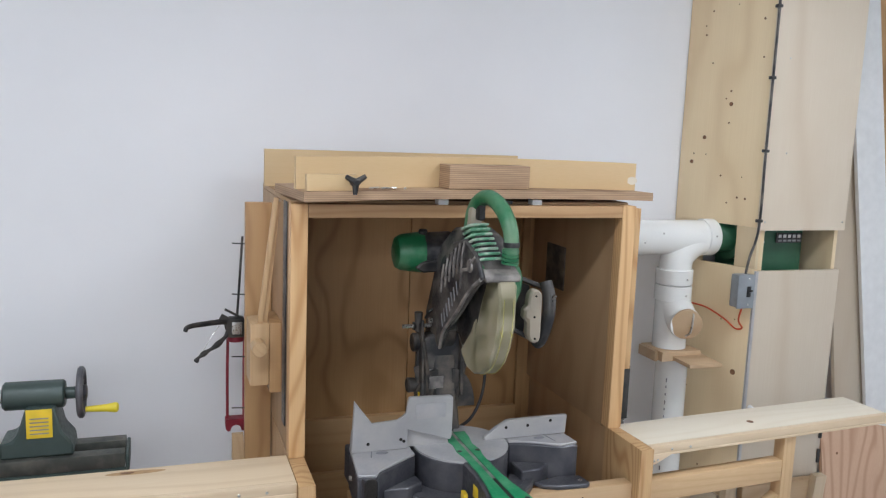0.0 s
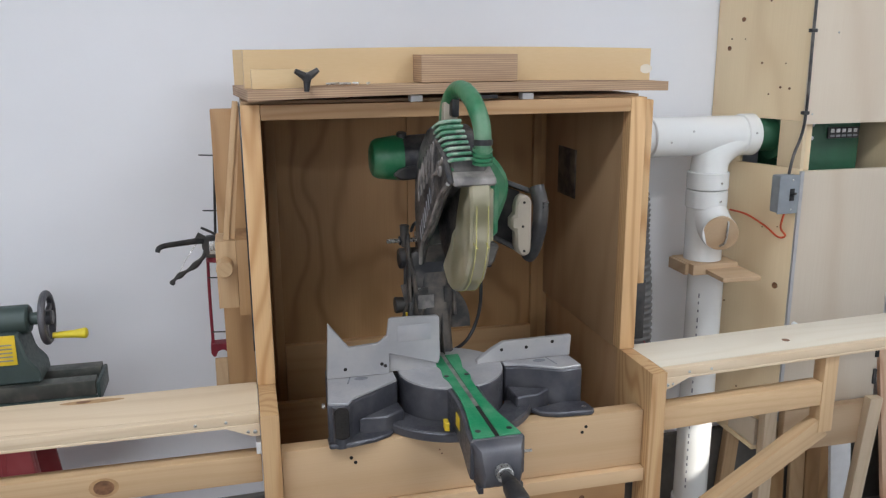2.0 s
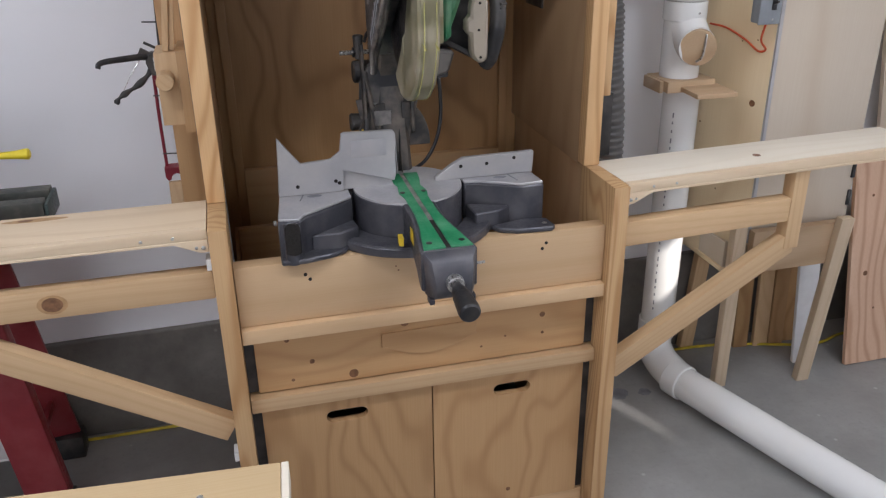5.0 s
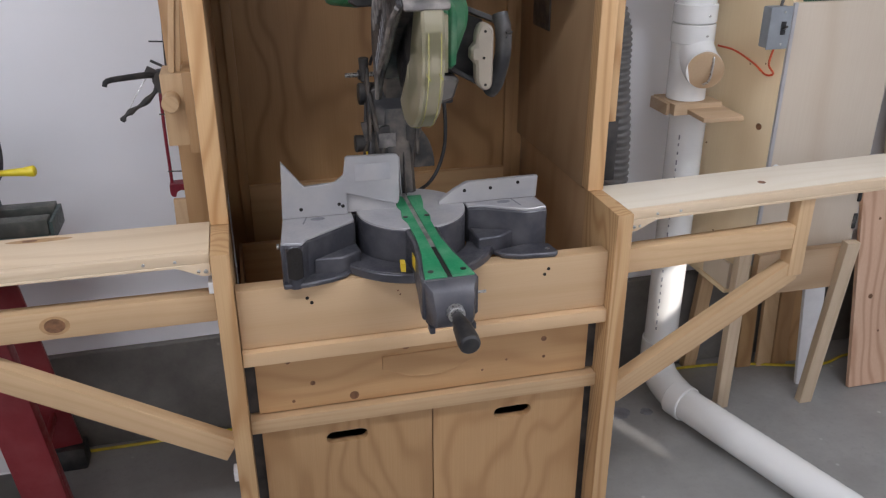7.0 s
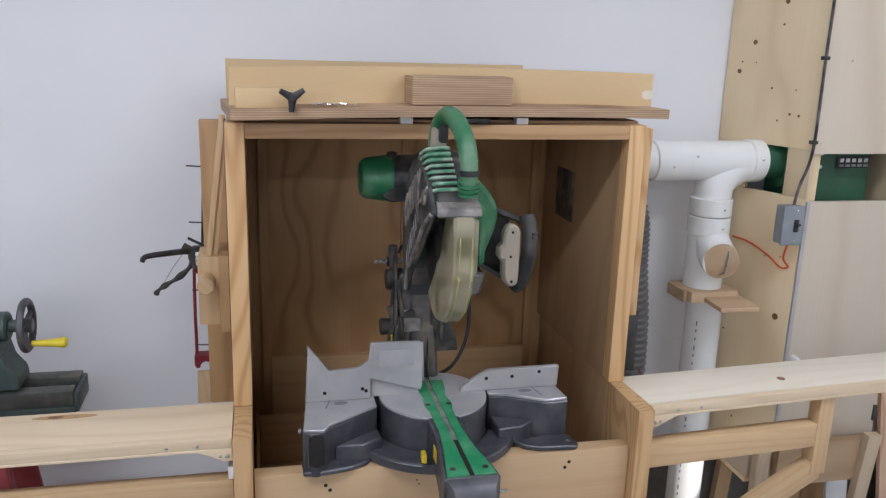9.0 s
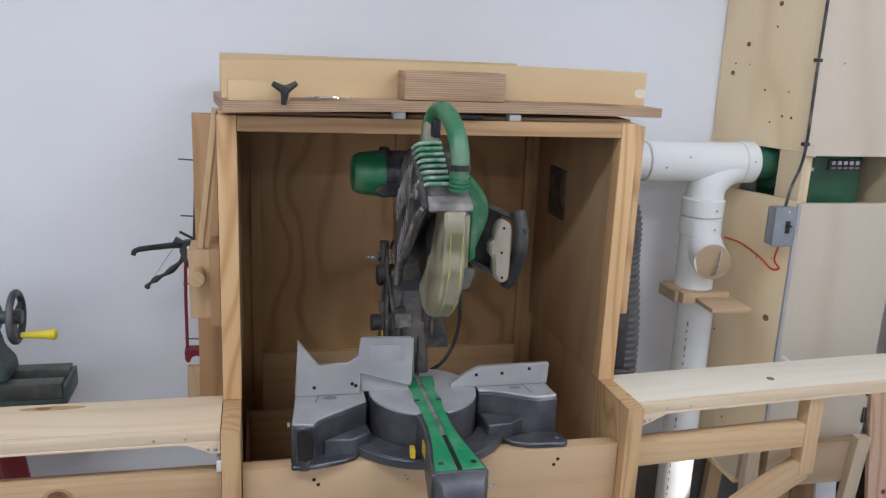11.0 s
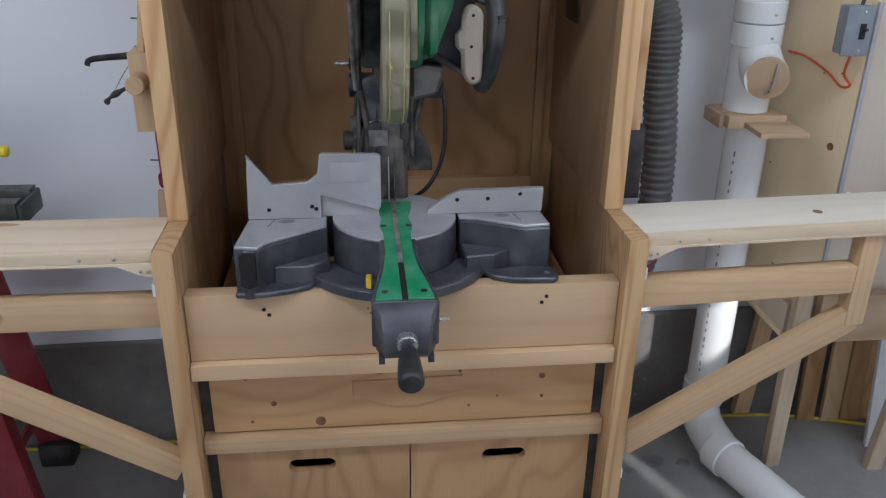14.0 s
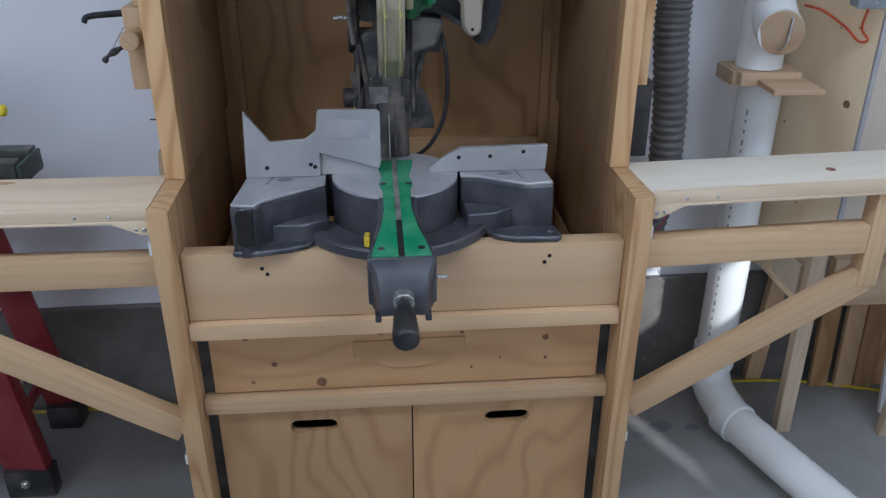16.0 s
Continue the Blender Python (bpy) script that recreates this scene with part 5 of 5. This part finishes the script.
coll = thing("dust_collector", (1.3, 0.6, 0.445), "green enamelled dust collector inside the enclosure", "dust collector")
part("body", box(1.13, 1.375, 0.545, 0.70, 0.446, 1.70, 0.012), COLLECTOR, coll)
part("flange", rod((1.10, 0.60, HZ), (1.145, 0.60, HZ), 0.075, seg=28), COLLECTOR, coll)
part("badge", box(1.255, 1.365, 0.538, 0.5445, 1.392, 1.426, 0.003), BLACK, coll, "black badge with worn silver lettering")
for i in range(5):
    part("lettering_bar", box(1.263 + 0.020 * i, 1.275 + 0.020 * i, 0.5365, 0.5385, 1.410, 1.421, 0), STEEL, coll)
    part("lettering_bar", box(1.263 + 0.020 * i, 1.277 + 0.020 * i, 0.5365, 0.5385, 1.397, 1.4035, 0), LETTER, coll)
screws(coll, [(1.205, 0.545, 1.435), (1.205, 0.545, 1.395), (1.165, 0.545, 1.385), (1.36, 0.545, 1.40)], r=0.006, material=WHITE)
sw = thing("switch_box", (1.11, 0.44, 1.17), "grey surface switch box with black toggle", "switch")
part("box", box(1.014, 1.076, 0.418, 0.455, 1.199, 1.307, 0.006), BOX_GREY, sw)
part("cover", box(1.012, 1.078, 0.413, 0.4178, 1.197, 1.309, 0.003), BOX_GREY, sw)
part("toggle_plate", box(1.047, 1.061, 0.410, 0.413, 1.235, 1.270, 0.001), BLACK, sw)
part("toggle", plank((1.054, 0.411, 1.252), (1.054, 0.396, 1.259), 0.006, 0.008, (1, 0, 0)), BLACK, sw)
screws(sw, [(1.054, 0.4125, 1.294), (1.054, 0.4125, 1.210)], r=0.003)
cable = thing("power_cable", (1.12, 0.44, 1.3), "dark grey cable clipped up the enclosure corner", "cable")
part("sheath", tube([(1.055, 0.437, 1.302), (1.066, 0.438, 1.36), (1.094, 0.440, 1.46), (1.092, 0.4385, 1.7), (1.093, 0.4385, 2.0), (1.092, 0.4385, 2.4), (1.092, 0.4385, CEIL)], 0.0042, 8), CASING, cable)
for cz in (1.475, 1.70, 1.93, 2.15):
    part("clip", box(1.082, 1.101, 0.432, 0.4475, cz, cz + 0.010, 0.002), BLACK, cable)
wire = part("red_wire", tube([MW @ Vector((0.10, -0.006, 1.165)), MW @ Vector((0.16, -0.006, 1.160)), MW @ Vector((0.23, -0.006, 1.135)), MW @ Vector((0.275, -0.006, 1.110)), MW @ Vector((0.300, -0.007, 1.118)), (1.055, 0.45, 1.150), (1.055, 0.438, 1.200)], 0.003, 8), WIRE_R, None, "thin red wire stapled to the plywood")
tagged(wire, category="wire")
wire2 = part("hanging_cord", tube([(0.52, 0.34, 0.56), (0.56, 0.34, 0.62), (0.60, 0.36, 0.69), (0.66, 0.42, 0.76), (0.70, 0.60, 0.80), (0.70, 0.757, 0.80)], 0.0022, 8), REDGUN, None, "thin dark red cord hanging behind the wing")
tagged(wire2, category="cord")

# ---- boards leaning in the corner ----
sheet = [(1.605, 0.0), (2.033, 0.0), (2.010, 0.595), (1.985, 0.598), (1.955, 0.602), (1.935, 0.625), (1.92, 0.675), (1.86, 0.690), (1.79, 0.700), (1.76, 0.735), (1.72, 0.742), (1.69, 0.722), (1.60, 0.720), (1.585, 0.715)]
bms = prism(sheet, "y", -0.008, 0.008, 0.001)
bmesh.ops.transform(bms, matrix=Matrix.Translation((-0.028, 0.455, 0.003)) @ Matrix.Rotation(radians(-9), 4, "X"), verts=bms.verts)
sheet_ob = tagged(part("plywood_sheet", bms, RED_PLY, None, "reddish knotty plywood offcut with a wavy top edge, leaning"), category="plywood")


M_S = Matrix.Translation((-0.028, 0.455, 0.003)) @ Matrix.Rotation(radians(-9), 4, "X")
for kx, kz, kr in ((1.655, 0.33, 0.009), (1.74, 0.40, 0.007), (1.80, 0.37, 0.007), (1.90, 0.43, 0.006), (1.66, 0.60, 0.005), (1.86, 0.24, 0.005), (1.70, 0.20, 0.004)):
    c = M_S @ Vector((kx, -0.0082, kz))
    part("knot", spin([(0, kr), (0.001, kr * 0.9)], c, M_S.to_3x3() @ Vector((0, -1, 0)), 12), KNOT, sheet_ob)


def leaner(name, label, p0, p1, width, thick, material, group="leaning boards"):
    ob = part(name, plank(p0, p1, width, thick, (0.05, 1, 0)), material, None, label)
    return tagged(ob, category="board", group=group)


leaner("leaning_board", "long pale plywood board leaning in the corner", (1.90, 0.655, 0.0), (1.54, 0.70, 2.55), 0.145, 0.018, BIRCH_Z)
leaner("leaning_board", "dark narrow board edge leaning in the corner", (1.98, 0.69, 0.0), (1.62, 0.725, 2.60), 0.14, 0.018, HOOD_Z)
leaner("leaning_board", "long white laminate board leaning in the corner", (2.03, 0.62, 0.0), (1.60, 0.66, 2.50), 0.125, 0.018, WHITE)
leaner("leaning_board", "brown board leaning behind the white one", (2.10, 0.64, 0.0), (1.75, 0.69, 2.40), 0.10, 0.018, HOOD_Z)
for bx_, bz_, mm, by_ in ((1.30, 0.55, HOOD_Z, 0.705), (1.375, 0.50, PINE_Z, 0.695), (1.435, 0.53, FACE_Z, 0.690), (1.50, 0.56, HOOD_Z, 0.70)):
    leaner("short_board", "short plank standing against the wall under the enclosure", (bx_, by_ - 0.04, 0), (bx_ + 0.01, by_, 0.42), 0.055, 0.018, mm, "short planks")
leaner("short_board", "white board leaning under the enclosure", (1.455, 0.52, 0), (1.440, 0.56, 0.43), 0.075, 0.015, WHITE, "short planks")

# ---- the lathe on its red stand ----
lathe = thing("wood_lathe", (-1.4, 0.45, 0.84), "dark green wood lathe with tailstock on a red stand", "lathe")
for y0, y1 in ((0.385, 0.425), (0.475, 0.515)):
    part("bed_way", box(-2.3, -0.882, y0, y1, 0.862, 0.900, 0.003), BEDWAY, lathe, "bare worn steel bed way")
part("bed_side", box(-2.3, -0.878, 0.380, 0.392, 0.838, 0.8615, 0.002), LATHE, lathe)
part("bed_side", box(-2.3, -0.878, 0.508, 0.520, 0.838, 0.8615, 0.002), LATHE, lathe)
part("bed_end", box(-0.881, -0.872, 0.388, 0.512, 0.845, 0.893, 0.003), LATHE, lathe)
part("bed_web", box(-1.2, -1.185, 0.426, 0.474, 0.845, 0.885, 0.001), LATHE, lathe)
tail = part("tailstock", prism([(-1.165, 0.901), (-1.00, 0.901), (-1.003, 0.932), (-1.026, 0.962), (-1.040, 1.026), (-1.106, 1.026), (-1.124, 0.965), (-1.138, 0.945), (-1.165, 0.94)], "y", 0.398, 0.502, 0.005), LATHE, lathe, "dark green cast tailstock")
part("quill_housing", spin([(0, 0.030), (0.005, 0.035), (0.135, 0.035), (0.14, 0.030)], (-1.160, 0.45, 1.045), (1, 0, 0), 28), LATHE, tail)
part("quill", rod((-1.30, 0.45, 1.045), (-1.155, 0.45, 1.045), 0.017, seg=18), STEEL, tail)
part("spindle", rod((-1.025, 0.45, 1.045), (-0.985, 0.45, 1.045), 0.015, seg=16), LATHE, tail)
part("label_plate", box(-1.104, -1.046, 0.3950, 0.3978, 0.952, 1.024, 0.0005), LABEL_Y, tail, "yellow warning label with small unreadable print")
for i in range(5):
    part("print_bar", box(-1.096, -1.054, 0.3942, 0.3950, 0.962 + 0.0095 * i, 0.965 + 0.0095 * i, 0), INK, tail)
WC = Vector((-0.984, 0.45, 1.045))
part("handwheel", tube([WC + Vector((0, 0.057 * math.cos(a * math.pi / 18), 0.057 * math.sin(a * math.pi / 18))) for a in range(37)], 0.0085, 10, 0), CAST, tail, "cast handwheel with open spokes")
for a in (20, 140, 260):
    c, s_ = math.cos(radians(a)), math.sin(radians(a))
    part("spoke", plank(WC + Vector((-0.004, 0.010 * c, 0.010 * s_)), WC + Vector((0, 0.056 * c, 0.056 * s_)), 0.015, 0.008, (1, 0, 0), 0.002), CAST, tail)
part("hub", rod((-0.998, 0.45, 1.045), (-0.970, 0.45, 1.045), 0.018, seg=18, bev=0.003), CAST, tail)
part("crank_grip", spin([(0, 0.007), (0.01, 0.0075), (0.05, 0.010), (0.068, 0.013), (0.074, 0.013), (0.078, 0.008)], (-0.975, 0.447, 1.000), (1, 0, 0), 18), YELLOW, tail, "yellow crank grip")
part("clamp_lever", rod((-1.20, 0.385, 0.90), (-1.175, 0.375, 0.965), 0.005, seg=8), BLACK, tail)
part("tool_rest_base", prism([(-1.33, 0.901), (-1.185, 0.901), (-1.19, 0.945), (-1.32, 0.940)], "y", 0.37, 0.51, 0.006), LATHE_G, lathe, "green tool rest base")
part("headstock", box(-2.2, -1.85, 0.36, 0.54, 0.901, 1.16, 0.02), LATHE, lathe)
lathe.location += Vector((0.05, 0, 0.0))
lstand = thing("lathe_stand", (-1.5, 0.4, 0), "red painted steel stand with splayed legs and black feet", "stand")
part("top_plate", box(-2.3, -0.90, 0.335, 0.565, 0.822, 0.8375, 0.003), RED, lstand)
for x_ in (-1.09, -2.2):
    part("leg", plank((x_, 0.345, 0.825), (x_ + 0.072, 0.372, 0.02), 0.112, 0.018, (0.12, 1, 0.03), 0.004), RED, lstand)
    part("leg", plank((x_, 0.550, 0.825), (x_ + 0.065, 0.672, 0.02), 0.085, 0.018, (0.12, -1, 0.15), 0.004), RED, lstand)
    part("leg_flange", plank((x_ + 0.052, 0.357, 0.82), (x_ + 0.124, 0.384, 0.03), 0.030, 0.008, (1, 0.05, 0.08), 0.002), RED, lstand)
    part("end_web", prism([(0.335, 0.822), (0.555, 0.822), (0.570, 0.66), (0.340, 0.66)], "x", x_ - 0.006, x_ + 0.006, 0.001), RED, lstand)
    part("cross_rail", plank((x_ + 0.06, 0.380, 0.20), (x_ + 0.05, 0.640, 0.20), 0.03, 0.012, (1, 0, 0)), RED, lstand)
    part("foot", box(x_ + 0.012, x_ + 0.132, 0.350, 0.400, 0.0, 0.085, 0.008), BLACK, lstand, "black rubber foot")
    part("foot", box(x_ + 0.020, x_ + 0.112, 0.630, 0.700, 0.0, 0.075, 0.008), BLACK, lstand, "black rubber foot")
    part("foot_bolt", rod((x_ + 0.064, 0.352, 0.048), (x_ + 0.064, 0.340, 0.048), 0.012, 0.010, 12, 0.002), STEEL, lstand)
lstand.location += Vector((0.05, 0, 0.0))
part("lower_tray", box(-2.25, -1.03, 0.385, 0.63, 0.205, 0.212, 0.001), WHITE, lstand)

# ---- the bench beside the camera ----
BZ = 0.95
bench = thing("work_bench", (-0.9, -1.2, 0), "pale plywood-topped workbench corner with edge banding", "bench")
M_B = about((-0.36, -0.762, 0), Matrix.Rotation(radians(-4), 4, "Z"))
part("top", box(-1.9, -0.369, -1.25, -0.762, BZ - 0.030, BZ, 0.002, M_B), BIRCH_X, bench)
part("edge_band", box(-0.3685, -0.360, -1.25, -0.762, BZ - 0.032, BZ, 0.001, M_B), PALE_X, bench)
part("apron", box(-1.86, -0.42, -0.810, -0.790, BZ - 0.13, BZ - 0.031, 0.002, M_B), PINE_X, bench)
for lx in (-1.83, -0.45):
    for ly in (-1.21, -0.83):
        part("leg", box(lx - 0.035, lx + 0.035, ly - 0.018, ly + 0.018, 0, BZ - 0.031, 0.002, M_B), PINE_Z, bench)
screws(bench, [(-0.46, -0.80, BZ + 0.0005)], (0, 0, 1), 0.004)
